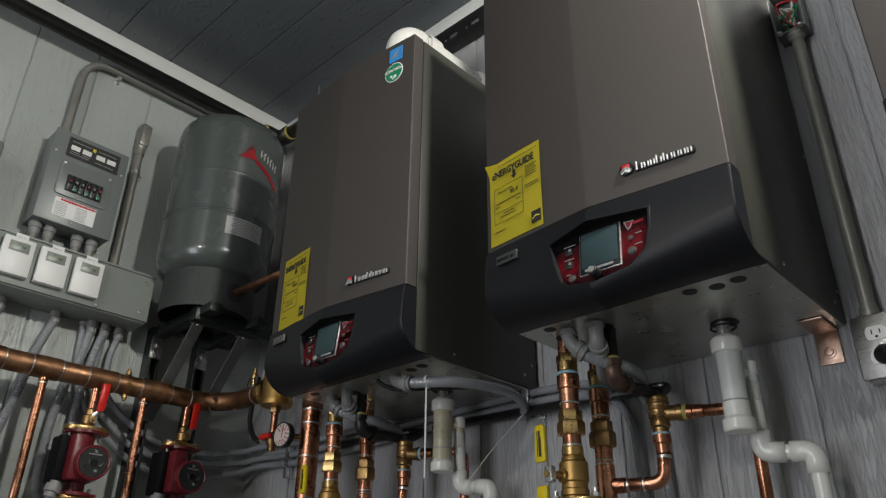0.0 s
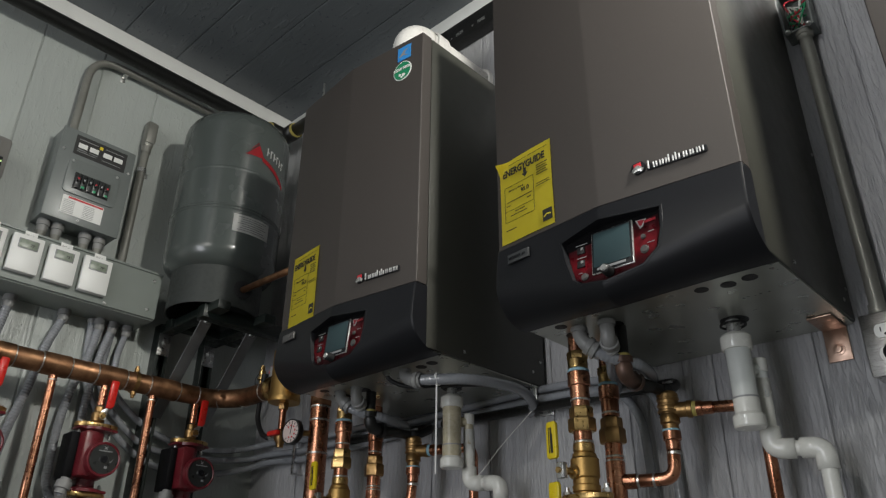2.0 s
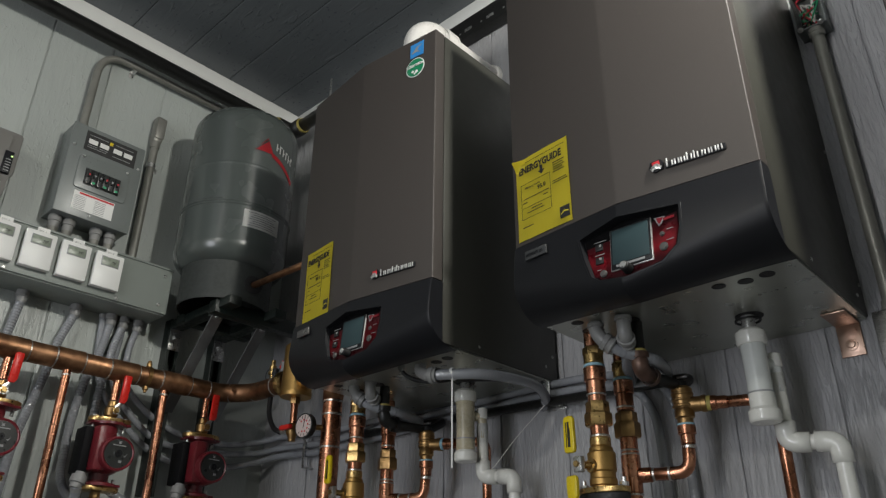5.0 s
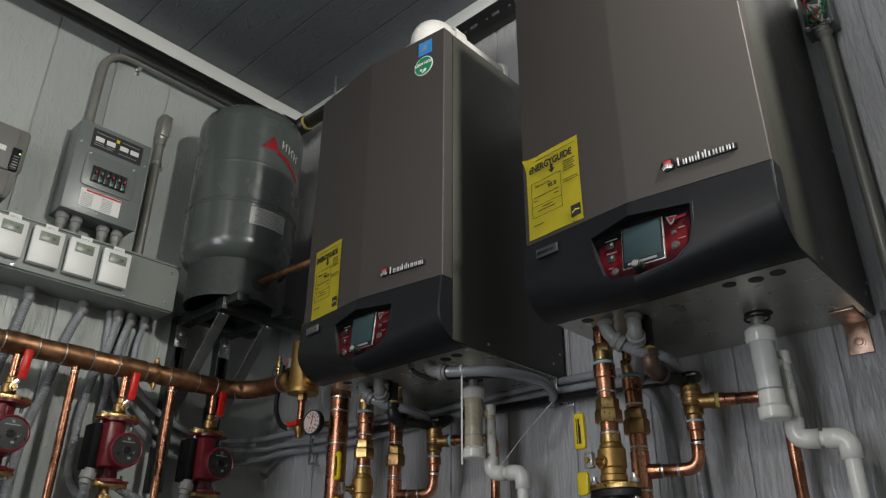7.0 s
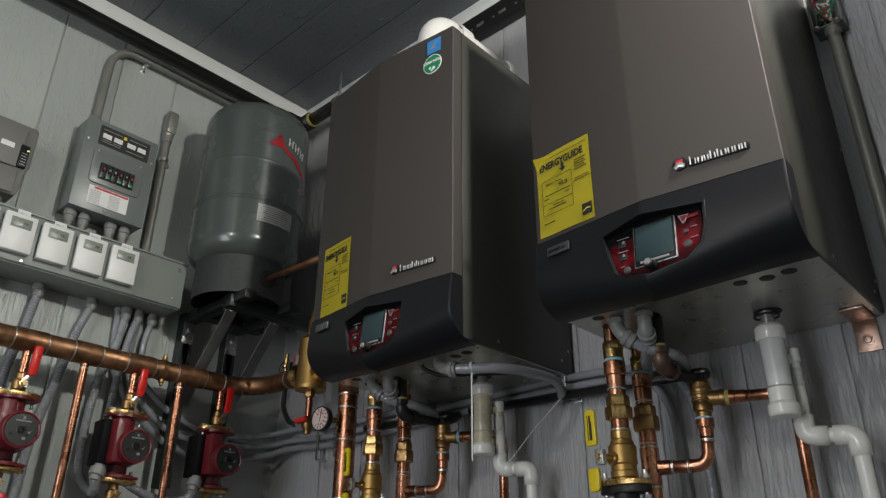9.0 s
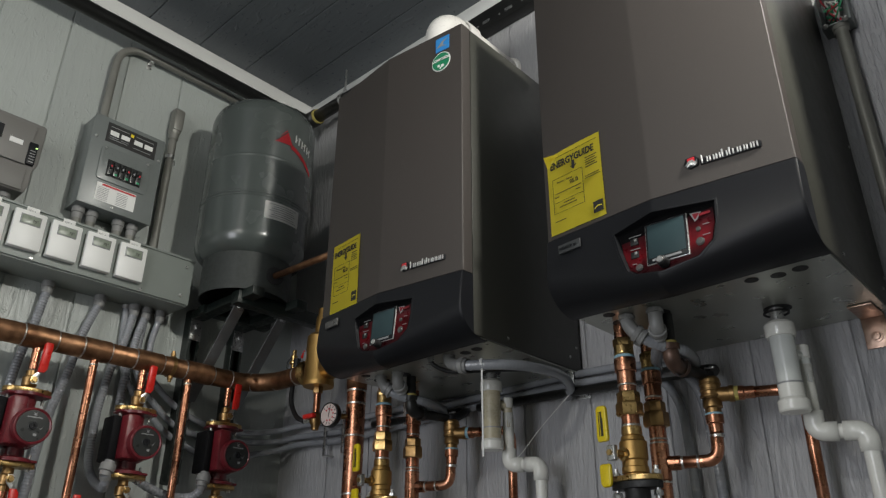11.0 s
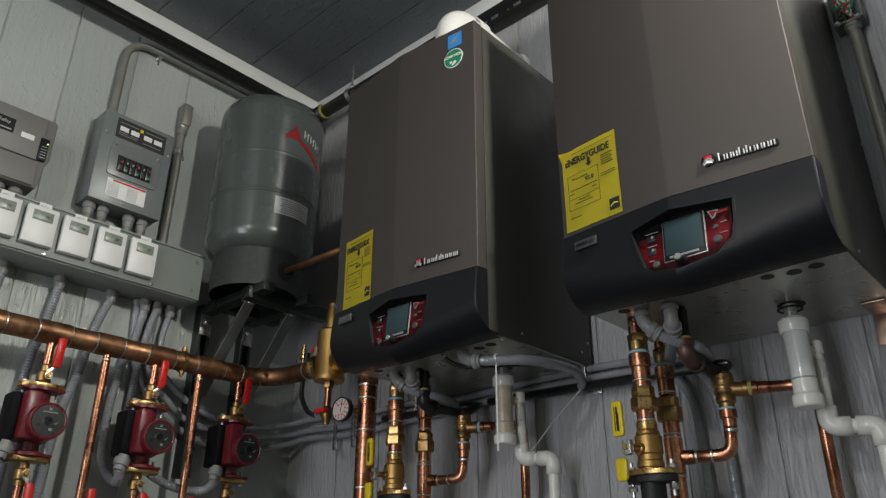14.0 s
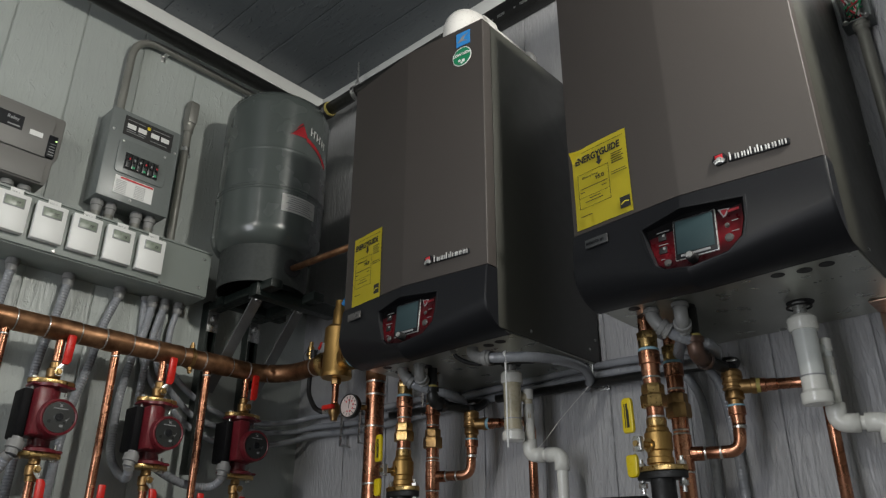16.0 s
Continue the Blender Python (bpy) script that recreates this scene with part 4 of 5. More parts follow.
sw = thing("vertical_conduit", "grey steel conduit with an elbow body on top", "conduit", pose(0, 0.825, 0))
part("housing", box(WX + 0.004, WX + 0.045, -0.0185, 0.0185, 2.305, 2.412, 0.011), M_EMT, sw)
part("lid", box(WX + 0.044, WX + 0.049, -0.017, 0.017, 2.318, 2.402, 0.005), M_EMT, sw)
part("hub", rod((WX + 0.026, 0, 2.310), (WX + 0.026, 0, 2.285), 0.0175, 16, None, 0.016), M_EMT, sw)
part("conduit", rod((WX + 0.026, 0, 2.29), (WX + 0.026, 0, 1.812), 0.0135), M_EMT, sw)
part("strap", lathe((WX + 0.026, 0, 2.205), (0, 0, 1), [(0, 0.0135), (0, 0.016), (0.014, 0.016), (0.014, 0.0135)], 16), M_STEEL, sw)
part("strap_tab", box(WX, WX + 0.004, 0.012, 0.034, 2.203, 2.220, 0.001), M_STEEL, sw)

# ---- black pipes under the ceiling ----
gp = thing("black_gas_pipe", "black iron pipe hung below the white ceiling trim", "pipe", pose(0, 0, 0))
GX, GZ = WX + 0.085, 2.588
part("run", tube([(GX, -2.58, GZ), (GX, 1.27, GZ)], 0.0252, 20), M_BLKPIPE, gp)
part("elbow", tube(filleted([(GX, 1.265, GZ), (GX, 1.340, GZ), (GX + 0.07, 1.340, GZ)], 0.045, 8), 0.034, 20), M_BLKPIPE, gp)
part("run", tube([(GX + 0.06, 1.340, GZ), (-1.45, 1.340, GZ)], 0.0252, 20), M_BLKPIPE, gp)
part("thread_tape", lathe((GX, 1.255, GZ), (0, 1, 0), [(0, 0.027), (0, 0.030), (0.012, 0.030), (0.012, 0.027)], 20), M_YTAPE, gp)
part("thread_tape", lathe((GX + 0.068, 1.340, GZ), (1, 0, 0), [(0, 0.027), (0, 0.030), (0.013, 0.030), (0.013, 0.027)], 20), M_YTAPE, gp)
hg = thing("pipe_hanger", "zinc clevis hanger on a threaded rod", "pipe hanger", pose(-1.96, 1.340, 0))
part("rod", rod((0, 0, GZ + 0.05), (0, 0, CZ), 0.004, 10), M_STEEL, hg)
part("loop", lathe((-0.010, 0, GZ), (1, 0, 0), [(0, 0.0275), (0, 0.031), (0.02, 0.031), (0.02, 0.0275)], 24), M_STEEL, hg)
part("nut", hexnut((0, 0, GZ + 0.032), (0, 0, 1), 0.010, 0.018), M_STEEL, hg)
ss = thing("slotted_strut", "black slotted steel strut along the wall under the trim", "strut", pose(0, 0, 0))
part("channel", box(-1.44, 2.3, WY - 0.045, WY - 0.003, 2.567, 2.648, 0.003), M_BLKPIPE, ss)
for k in range(12):
    x = -1.285 + k * 0.095
    part("slot", box(x, x + 0.030, WY - 0.0465, WY - 0.0445, 2.590, 2.602, 0.0005), M_STEEL, ss)
    part("hole", lathe((x - 0.022, WY - 0.0448, 2.594), (0, -1, 0), [(0, 0), (0, 0.004), (0.0012, 0.004), (0.0012, 0)], 10), M_STEEL, ss)

# ---- copper header and pumps along the light wall ----
HX, HZ, HR = -2.14, 1.452, 0.029
hd = thing("copper_header", "wide tarnished copper header pipe with silver solder joints", "pipe", pose(0, 0, 0))
part("pipe", tube(filleted([(HX, -0.35, HZ), (HX, 1.15, HZ), (-2.06, 1.215, HZ), (-1.645, 1.215, HZ), (-1.645, 1.215, 1.36)], 0.055, 8), HR, 24), M_OLDCOP, hd)
for y in (0.315, 0.385, 0.465, 0.552, 0.622, 0.70, 0.775, 0.86, 0.935, 1.03):
    part("solder_ring", lathe((HX, y, HZ), (0, 1, 0), [(0, HR), (0.0008, HR + 0.0016), (0.0035, HR + 0.0016), (0.0045, HR)], 24), M_SOLDER, hd)
for y0, y1 in ((0.465, 0.552), (0.622, 0.70), (0.775, 0.86), (0.935, 1.03), (0.315, 0.385)):
    part("coupling", lathe((HX, y0 + 0.004, HZ), (0, 1, 0), [(0, HR), (0, HR + 0.0022), (y1 - y0 - 0.004, HR + 0.0022), (y1 - y0 - 0.004, HR)], 24), M_OLDCOP, hd)
for x, y, ax in ((-2.118, 1.168, (0.77, 0.63, 0)), (-2.045, 1.215, (1, 0, 0)), (-1.935, 1.215, (1, 0, 0)), (HX, 1.095, (0, 1, 0))):
    part("solder_ring", lathe((x, y, HZ), ax, [(0, HR), (0.0008, HR + 0.0016), (0.0035, HR + 0.0016), (0.0045, HR)], 24), M_SOLDER, hd)
part("pipe_clamp", lathe((HX, 0.888, HZ), (0, 1, 0), [(0, HR), (0, HR + 0.0035), (0.012, HR + 0.0035), (0.012, HR)], 24), M_BRONZE, hd)
for s in (1, -1):
    part("clamp_bolt", lathe((HX + 0.006, 0.894, HZ + s * 0.030), (0, 0, s), [(0, 0.008), (0.010, 0.008), (0.011, 0.0055), (0.018, 0.005), (0.019, 0)], 12), M_BRONZE, hd)
for y in (0.372, 0.666, 0.957):
    dp = thing("drop_pipe", "thin bright copper pipe dropping from the header", "pipe", pose(HX, y, 0), "copper drop pipes")
    part("pipe", rod((0, 0, HZ - HR + 0.004), (0, 0, 0.80), 0.0112, 16), M_COPPER, dp)
    part("solder_ring", lathe((0, 0, HZ - HR - 0.016), (0, 0, 1), [(0, 0.0112), (0.001, 0.0124), (0.004, 0.0124), (0.005, 0.0112)], 16), M_SOLDER, dp)
    part("valve", lathe((0, 0, 0.955), (0, 0, 1), [(0, 0.013), (0.012, 0.018), (0.03, 0.018), (0.042, 0.013)], 14), M_BRASS, dp)
    vh = part("lever", box(0.020, 0.023, 0.012, 0.026, 0.97, 1.06, 0.001), M_STEEL, dp)
    part("grip", box(0.018, 0.026, 0.010, 0.030, 0.985, 1.062, 0.003), M_HANDLE, vh, "red vinyl grip")


def lever_valve(parent, z, up):
    """Brass ball valve with a zinc lever and red grip; up: 1 for a lever that points up, -1 for down."""
    bm = lathe((0, 0, z), (0, 0, 1), [(-0.028, 0.0), (-0.028, 0.014), (-0.016, 0.0145), (-0.012, 0.018), (0.010, 0.019), (0.014, 0.014), (0.028, 0.0135), (0.028, 0)], 16)
    v = part("ball_valve", bm, M_BRONZE, parent)
    part("stem", lathe((0, -0.014, z), (0, -1, 0), [(0, 0.009), (0.012, 0.009), (0.013, 0.0095), (0.016, 0.0095), (0.017, 0)], 12), M_BRASS, v)
    lv = prism([(-0.006, -0.010), (0.010, -0.010), (0.012, 0.012), (0.016, 0.022), (0.019, 0.090), (0.009, 0.090), (0.006, 0.024), (-0.006, 0.012)], -0.029, -0.0265, 0.0006)
    gp_ = prism([(0.0045, 0.022), (0.0200, 0.022), (0.0265, 0.032), (0.0290, 0.100), (0.0265, 0.104), (0.0100, 0.104), (0.0070, 0.099)], -0.033, -0.0225, 0.003)
    mm = Matrix.Translation((0, 0, z)) @ Matrix.Diagonal((1, 1, up, 1))
    for q in (lv, gp_):
        q.transform(mm)
        if up < 0:
            bmesh.ops.reverse_faces(q, faces=q.faces[:])
    part("lever", lv, M_STEEL, v, "zinc lever")
    part("grip", gp_, M_HANDLE, v, "red vinyl grip")
    part("lever_washer", lathe((0.001, -0.0285, z), (0, -1, 0), [(0, 0.0105), (0.0015, 0.0105), (0.0015, 0)], 18), M_STEEL, v)
    part("lever_nut", hexnut((0.001, -0.029, z), (0, -1, 0), 0.0068, 0.006), M_BRASS, v)


def flange(parent, z, s):
    pts = []
    for k in range(40):
        a = 2 * math.pi * k / 40
        pts.append((0.060 * math.copysign(abs(math.cos(a)) ** 0.8, math.cos(a)), 0.034 * math.copysign(abs(math.sin(a)) ** 1.0, math.sin(a))))
    bm = prism(pts, z - 0.006, z + 0.006, 0.0015)
    bm.transform(Matrix(((1, 0, 0, 0), (0, 0, 1, 0), (0, 1, 0, 0), (0, 0, 0, 1))))
    bmesh.ops.reverse_faces(bm, faces=bm.faces[:])
    f = part("flange", bm, M_BRASS, parent, "yellow brass flange")
    for x in (-0.043, 0.043):
        part("bolt", hexnut((x, 0, z + s * 0.006), (0, 0, s), 0.0085, 0.007), M_STEEL, f)
        part("bolt_shank", rod((x, 0, z - s * 0.006), (x, 0, z - s * 0.030), 0.0042, 10), M_STEEL, f)


def pump(m):
    p = thing("circulator_pump", "dark red cast-iron circulator pump with black terminal box", "pump", m, "circulator pumps")
    z = 0.086
    part("stub", rod((0, 0, 0.305), (0, 0, 0.245), 0.0112), M_COPPER, p)
    lever_valve(p, 0.212, 1)
    flange(p, 0.185, 1)
    flange(p, 0.0, -1)
    lever_valve(p, -0.036, -1)
    part("stub", rod((0, 0, -0.06), (0, 0, -0.30), 0.0112), M_COPPER, p)
    vol = bmesh.new()
    lathe((0, 0, 0.006), (0, 0, 1), [(0, 0.0), (0, 0.046), (0.008, 0.046), (0.014, 0.027), (0.040, 0.026), (0.055, 0.034), (0.120, 0.034), (0.135, 0.026), (0.160, 0.027), (0.165, 0.046), (0.173, 0.046), (0.173, 0)], 20, vol)
    part("volute", vol, M_PUMP, p)
    for sx in (0, 0.173):
        part("pump_flange", box(-0.055, 0.055, -0.028, 0.028, 0.006 + sx * 0.954, 0.014 + sx * 0.954, 0.004), M_PUMP, p)
    part("volute_chamber", lathe((0.004, 0.010, z), (0, -1, 0), [(0, 0), (0, 0.045), (0.006, 0.052), (0.030, 0.052), (0.034, 0.046), (0.034, 0)], 28), M_PUMP, p)
    part("motor", lathe((0.004, -0.022, z), (0, -1, 0), [(0, 0.049), (0.045, 0.048), (0.060, 0.046), (0.066, 0.0455), (0.068, 0.042), (0.0655, 0.0395), (0.0655, 0)], 32), M_PUMP, p)
    d = part("dial", lathe((0.004, -0.0872, z), (0, -1, 0), [(0, 0), (0, 0.039), (0.0015, 0.0385), (0.0018, 0.013), (0.0028, 0.012), (0.0028, 0)], 32), M_DIAL, p, "dark round name plate")
    part("plug", lathe((0.004, -0.090, z), (0, -1, 0), [(0, 0.010), (0.003, 0.009), (0.003, 0.004), (0.001, 0.003), (0.001, 0)], 16), M_COVER, d)
    part("plate_bar", box(-0.014, 0.022, -0.0900, -0.0885, z + 0.020, z + 0.0225), M_TAG, d, smooth=False)
    part("plate_mark", prism([(0.000, z + 0.026), (0.008, z + 0.026), (0.006, z + 0.030), (0.009, z + 0.034), (0.004, z + 0.031), (-0.001, z + 0.034), (0.002, z + 0.030)], -0.0900, -0.0885), M_TAG, d, smooth=False)
    part("plate_mark", box(0.008, 0.016, -0.0900, -0.0885, z - 0.024, z - 0.018), M_TAG, d, smooth=False)
    part("plate_mark", prism([(0.018, z - 0.004), (0.023, z - 0.008), (0.029, z + 0.002), (0.023, z - 0.005)], -0.0900, -0.0885), M_TAG, d, smooth=False)
    part("shoulder", box(-0.050, -0.012, -0.070, 0.020, 0.040, 0.160, 0.006), M_PUMP, p)
    part("terminal_box", box(-0.074, -0.050, -0.036, 0.030, 0.034, 0.158, 0.005), M_RECESS, p, "black plastic terminal box")
    part("connector", lathe((-0.060, -0.030, 0.034), (-0.25, -0.05, -1), [(0, 0.014), (0.008, 0.014), (0.009, 0.0205), (0.028, 0.0205), (0.030, 0.015), (0.042, 0.0145), (0.042, 0)], 18), M_FIT, p)
    return p


for y in (0.513, 0.811, 1.101):
    pump(pose(HX, y, 1.120, 0, 0, 90))
rs = thing("black_rail", "black steel strut rail behind the lower valves", "strut", pose(0, 0, 0))
part("channel", box(-2.225, -2.185, -0.3, 1.0, 0.985, 1.012, 0.003), M_BLKPIPE, rs)

# ---- grey flexible conduits ----
FX = WX + 0.028


def flex(pts, r=0.0115, label="grey liquid-tight flexible conduit along the wall", ribs=0.0012, group="flexible conduits", n=8):
    f = thing("flexible_conduit", label, "conduit", pose(0, 0, 0), group)
    part("hose", tube(spline(pts, n), r, 18, None, ribs, 0.0085), M_FLEX, f, crease=1.3)
    for a, b in ((pts[0], pts[1]), (pts[-1], pts[-2])):
        part("ferrule", lathe(a, Vector(b) - Vector(a), [(0, 0), (0, r + 0.003), (0.012, r + 0.003), (0.013, r)], 16), M_FIT, f)
    return f


# down the wall, two of them to the floor and three looping up to the pumps
flex([(FX, 0.382, 1.63), (FX, 0.372, 1.50), (FX, 0.360, 1.36), (FX, 0.345, 1.22), (FX + 0.01, 0.345, 1.12), (-2.21, 0.365, 1.065), (-2.15, 0.425, 1.072), (-2.112, 0.442, 1.115)])
flex([(FX, 0.538, 1.63), (FX, 0.523, 1.503), (FX, 0.506, 1.40), (FX, 0.501, 1.30), (FX, 0.500, 1.21), (FX, 0.500, 1.09), (FX, 0.495, 0.88)])
flex([(FX, 0.692, 1.63), (FX, 0.662, 1.523), (FX, 0.647, 1.418), (FX, 0.614, 1.248), (FX, 0.603, 1.08), (FX, 0.595, 0.88)])
flex([(FX, 0.802, 1.63), (FX, 0.788, 1.523), (FX, 0.765, 1.442), (FX, 0.750, 1.322), (FX, 0.750, 1.213), (-2.238, 0.747, 1.155), (-2.205, 0.757, 1.110), (-2.16, 0.764, 1.088), (-2.125, 0.753, 1.097), (-2.109, 0.745, 1.118)])
flex([(FX, 0.841, 1.63), (FX, 0.824, 1.546), (FX, 0.813, 1.436), (FX, 0.810, 1.362), (FX, 0.815, 1.274), (FX, 0.840, 1.20), (-2.225, 0.868, 1.142), (-2.19, 0.915, 1.104), (-2.175, 0.975, 1.086), (-2.15, 1.022, 1.086), (-2.125, 1.036, 1.100), (-2.109, 1.038, 1.120)])
# round the corner and on along the boiler wall
flex([(FX, 0.888, 1.63), (FX, 0.875, 1.543), (FX, 0.891, 1.444), (FX, 0.993, 1.363), (FX, 1.102, 1.325), (FX, 1.25, 1.318), (-2.22, 1.355, 1.335), (-2.146, 1.395, 1.349), (-2.025, 1.402, 1.345), (-1.897, 1.402, 1.335), (-1.5, 1.402, 1.340), (-1.1, 1.402, 1.350)], n=10, r=0.0096, ribs=0.0006)
flex([(FX - 0.012, 0.850, 1.652), (FX - 0.012, 0.842, 1.50), (FX, 0.860, 1.42), (FX, 0.902, 1.374), (FX, 0.991, 1.308), (FX, 1.086, 1.286), (FX, 1.25, 1.288), (-2.22, 1.36, 1.300), (-2.142, 1.398, 1.312), (-1.895, 1.402, 1.304), (-1.5, 1.398, 1.316), (-1.1, 1.400, 1.330), (-0.86, 1.400, 1.322), (-0.735, 1.400, 1.27), (-0.70, 1.400, 1.10), (-0.70, 1.400, 0.74)], n=10, r=0.0096, ribs=0.0006)
flex([(FX - 0.012, 0.780, 1.652), (FX - 0.012, 0.792, 1.50), (FX, 0.830, 1.40), (FX, 0.911, 1.323), (FX, 0.998, 1.265), (FX, 1.104, 1.234), (FX, 1.25, 1.243), (-2.22, 1.355, 1.268), (-2.139, 1.396, 1.286), (-1.893, 1.400, 1.276), (-1.5, 1.398, 1.292), (-1.1, 1.398, 1.306), (-0.86, 1.398, 1.296), (-0.775, 1.400, 1.24), (-0.755, 1.400, 1.10), (-0.75, 1.400, 0.74)], n=10, r=0.0096, ribs=0.0006)
for x in (-1.99, -1.90, -1.62, -1.03):
    cs = thing("conduit_strap", "zinc strap holding the conduits to the wall", "strap", pose(x, WY, 0), "conduit straps")
    zz = 1.235 if x < -1.7 else 1.285
    part("strap", box(-0.005, 0.005, -0.042, -0.039, zz, zz + 0.125, 0.001), M_STEEL, cs)
    part("strap_end", box(-0.005, 0.005, -0.042, 0, zz - 0.004, zz, 0.001), M_STEEL, cs)
    part("strap_end", box(-0.005, 0.005, -0.042, 0, zz + 0.125, zz + 0.129, 0.001), M_STEEL, cs)
cbx = thing("clip_plate", "small zinc clip plate below the conduits", "clip", pose(-1.045, WY, 1.272))
part("plate", box(0, 0.04, -0.004, 0, 0, 0.03, 0.001), M_STEEL, cbx)
part("bolt", hexnut((0.02, -0.004, 0.015), (0, -1, 0), 0.008, 0.006), M_STEEL, cbx)

# ---- air separator, gauge and riser ----
asx, asy = -1.825, 1.215
ar = thing("air_separator", "cast brass air separator on the copper header", "air separator", pose(asx, asy, 0))
part("body", lathe((0, 0, 1.398), (0, 0, 1), [(0, 0), (0, 0.046), (0.006, 0.0475), (0.014, 0.0475), (0.018, 0.046), (0.155, 0.044), (0.164, 0.036), (0.168, 0.023), (0.220, 0.021), (0.228, 0.017), (0.250, 0.016), (0.252, 0)], 28), M_CAST, ar)
for s in (-1, 1):
    part("hub", lathe((s * 0.038, 0, HZ), (s, 0, 0), [(0, 0.036), (0.018, 0.036), (0.022, 0.0385), (0.034, 0.0385), (0.035, HR)], 24), M_BRASS, ar)
part("thread_tape", lathe((0.073, 0, HZ), (1, 0, 0), [(0, HR), (0, HR + 0.003), (0.006, HR + 0.003), (0.006, HR)], 24), M_TAPE, ar)
part("tag", box(-0.030, -0.016, -0.043, -0.036, 1.475, 1.505, 0.002), M_TAG, ar)
part("vent_cap", rod((0.02, -0.004, 1.632), (0.034, -0.006, 1.642), 0.009, 14), M_BLUE, ar)
part("drain_nipple", rod((0, 0, 1.40), (0, 0, 1.318), 0.0105), M_COPPER, ar)
part("drain_bush", hexnut((0, 0, 1.378), (0, 0, 1), 0.016, 0.02), M_BRONZE, ar)
part("drain_valve", lathe((0, 0, 1.268), (0, 0, 1), [(0, 0), (0, 0.010), (0.012, 0.012), (0.022, 0.018), (0.045, 0.018), (0.052, 0.012), (0.056, 0)], 14), M_BRONZE, ar)
part("drain_handle", box(-0.022, 0.026, -0.034, -0.018, 1.298, 1.312, 0.004), M_HANDLE, ar, "red tee handle")
part("drain_nozzle", rod((-0.012, -0.01, 1.300), (-0.036, -0.012, 1.298), 0.008, 12), M_STEEL, ar)
bh = thing("black_hose", "thin black rubber hose below the header", "hose", pose(0, 0, 0))
part("hose", tube(spline([(-1.865, 1.20, 1.298), (-1.91, 1.205, 1.320), (-1.955, 1.215, 1.372), (-1.97, 1.225, 1.43)], 8), 0.0075, 12), M_BLACK, bh)
fv = thing("fill_valve", "small brass fitting with a red tab on the header", "valve", pose(-1.975, 1.225, 0))
part("body", lathe((0, 0, HZ + HR - 0.004), (0, 0, 1), [(0, 0.008), (0.02, 0.008), (0.022, 0.014), (0.030, 0.014), (0.034, 0.010), (0.05, 0.011), (0.052, 0.007), (0.068, 0.007), (0.07, 0)], 14), M_BRASS, fv)
part("cap", rod((0.016, 0, HZ + 0.035), (0.016, 0, HZ + 0.062), 0.010, 14), M_BLACK, fv)
part("tab", moved(box(-0.004, 0.004, -0.003, 0.003, 0, 0.026, 0.0015), pose(0.040, 0, HZ + 0.060, 0, 38, 0)), M_HANDLE, fv)
part("wire", tube(spline([(0.018, 0, HZ + 0.06), (0.03, 0, HZ + 0.045), (0.036, 0, HZ + 0.06), (0.040, 0, HZ + 0.066)], 6), 0.0012, 6), M_BLACK, fv)
part("wire", tube(spline([(-0.004, 0, HZ + 0.075), (-0.032, 0, HZ + 0.062), (-0.034, 0, HZ + 0.040), (-0.006, 0, HZ + 0.030)], 6), 0.0012, 6), M_BLACK, fv)

rz = thing("copper_riser", "wide copper riser pipe beside the boiler piping", "pipe", pose(-1.645, 1.215, 0))
part("pipe", rod((0, 0, 1.385), (0, 0, 0.70), 0.0270, 24), M_COPPER, rz)
for z in (1.352, 1.315, 1.225, 1.07):
    part("solder_ring", lathe((0, 0, z), (0, 0, 1), [(0, 0.027), (0.001, 0.0288), (0.005, 0.0288), (0.006, 0.027)], 24), M_SOLDER, rz)
ga = thing("pressure_gauge", "round dial gauge with a white face and dark rim", "gauge", pose(-1.675, 1.152, 1.281, 0, 0, 6) @ Matrix.Scale(1.12, 4))
part("case", lathe((0, 0.010, 0), (0, -1, 0), [(0, 0), (0, 0.026), (0.006, 0.0305), (0.019, 0.0305), (0.020, 0.0275), (0.018, 0.0275)], 32), M_BLKPIPE, ga)
gf = part("face", lathe((0, -0.0075, 0), (0, -1, 0), [(0, 0), (0, 0.0275), (0.0006, 0.0275), (0.0006, 0)], 32), M_GAUGE, ga, "off-white dial face with red marks", smooth=False)
for k in range(11):
    a = math.radians(-45 + 27 * k)
    part("tick", moved(box(-0.0008, 0.0008, -0.0088, -0.0080, 0.019, 0.025), Matrix.Rotation(a, 4, "Y")), M_INK, gf, smooth=False)
part("needle", moved(box(-0.0008, 0.0008, -0.0092, -0.0084, -0.006, 0.019), Matrix.Rotation(0.2, 4, "Y")), M_INK, gf, smooth=False)
for k in range(7):
    a = math.radians(-40 + 40 * k)
    part("red_mark", moved(box(-0.0022, 0.0022, -0.0087, -0.0080, 0.0125, 0.0165), Matrix.Rotation(a, 4, "Y")), M_LOGORED, gf, smooth=False)
part("stem", rod((0.002, 0.012, 0), (0.030, 0.045, 0), 0.007, 12), M_BRONZE, ga)


# ---- pipework under each boiler ----
def stack(parent, x, y, rows):
    """Fittings threaded on one upright pipe: (name, material, z top, z foot, radius, sides)."""
    for nm, mt, z1, z0, r, seg in rows:
        if seg == 6:
            bm = hexnut((x, y, z0), (0, 0, 1), r, z1 - z0)
        else:
            bm = rod((x, y, z0), (x, y, z1), r, seg, None, None, min(0.0015, (z1 - z0) * 0.3))
        part(nm, bm, mt, parent)


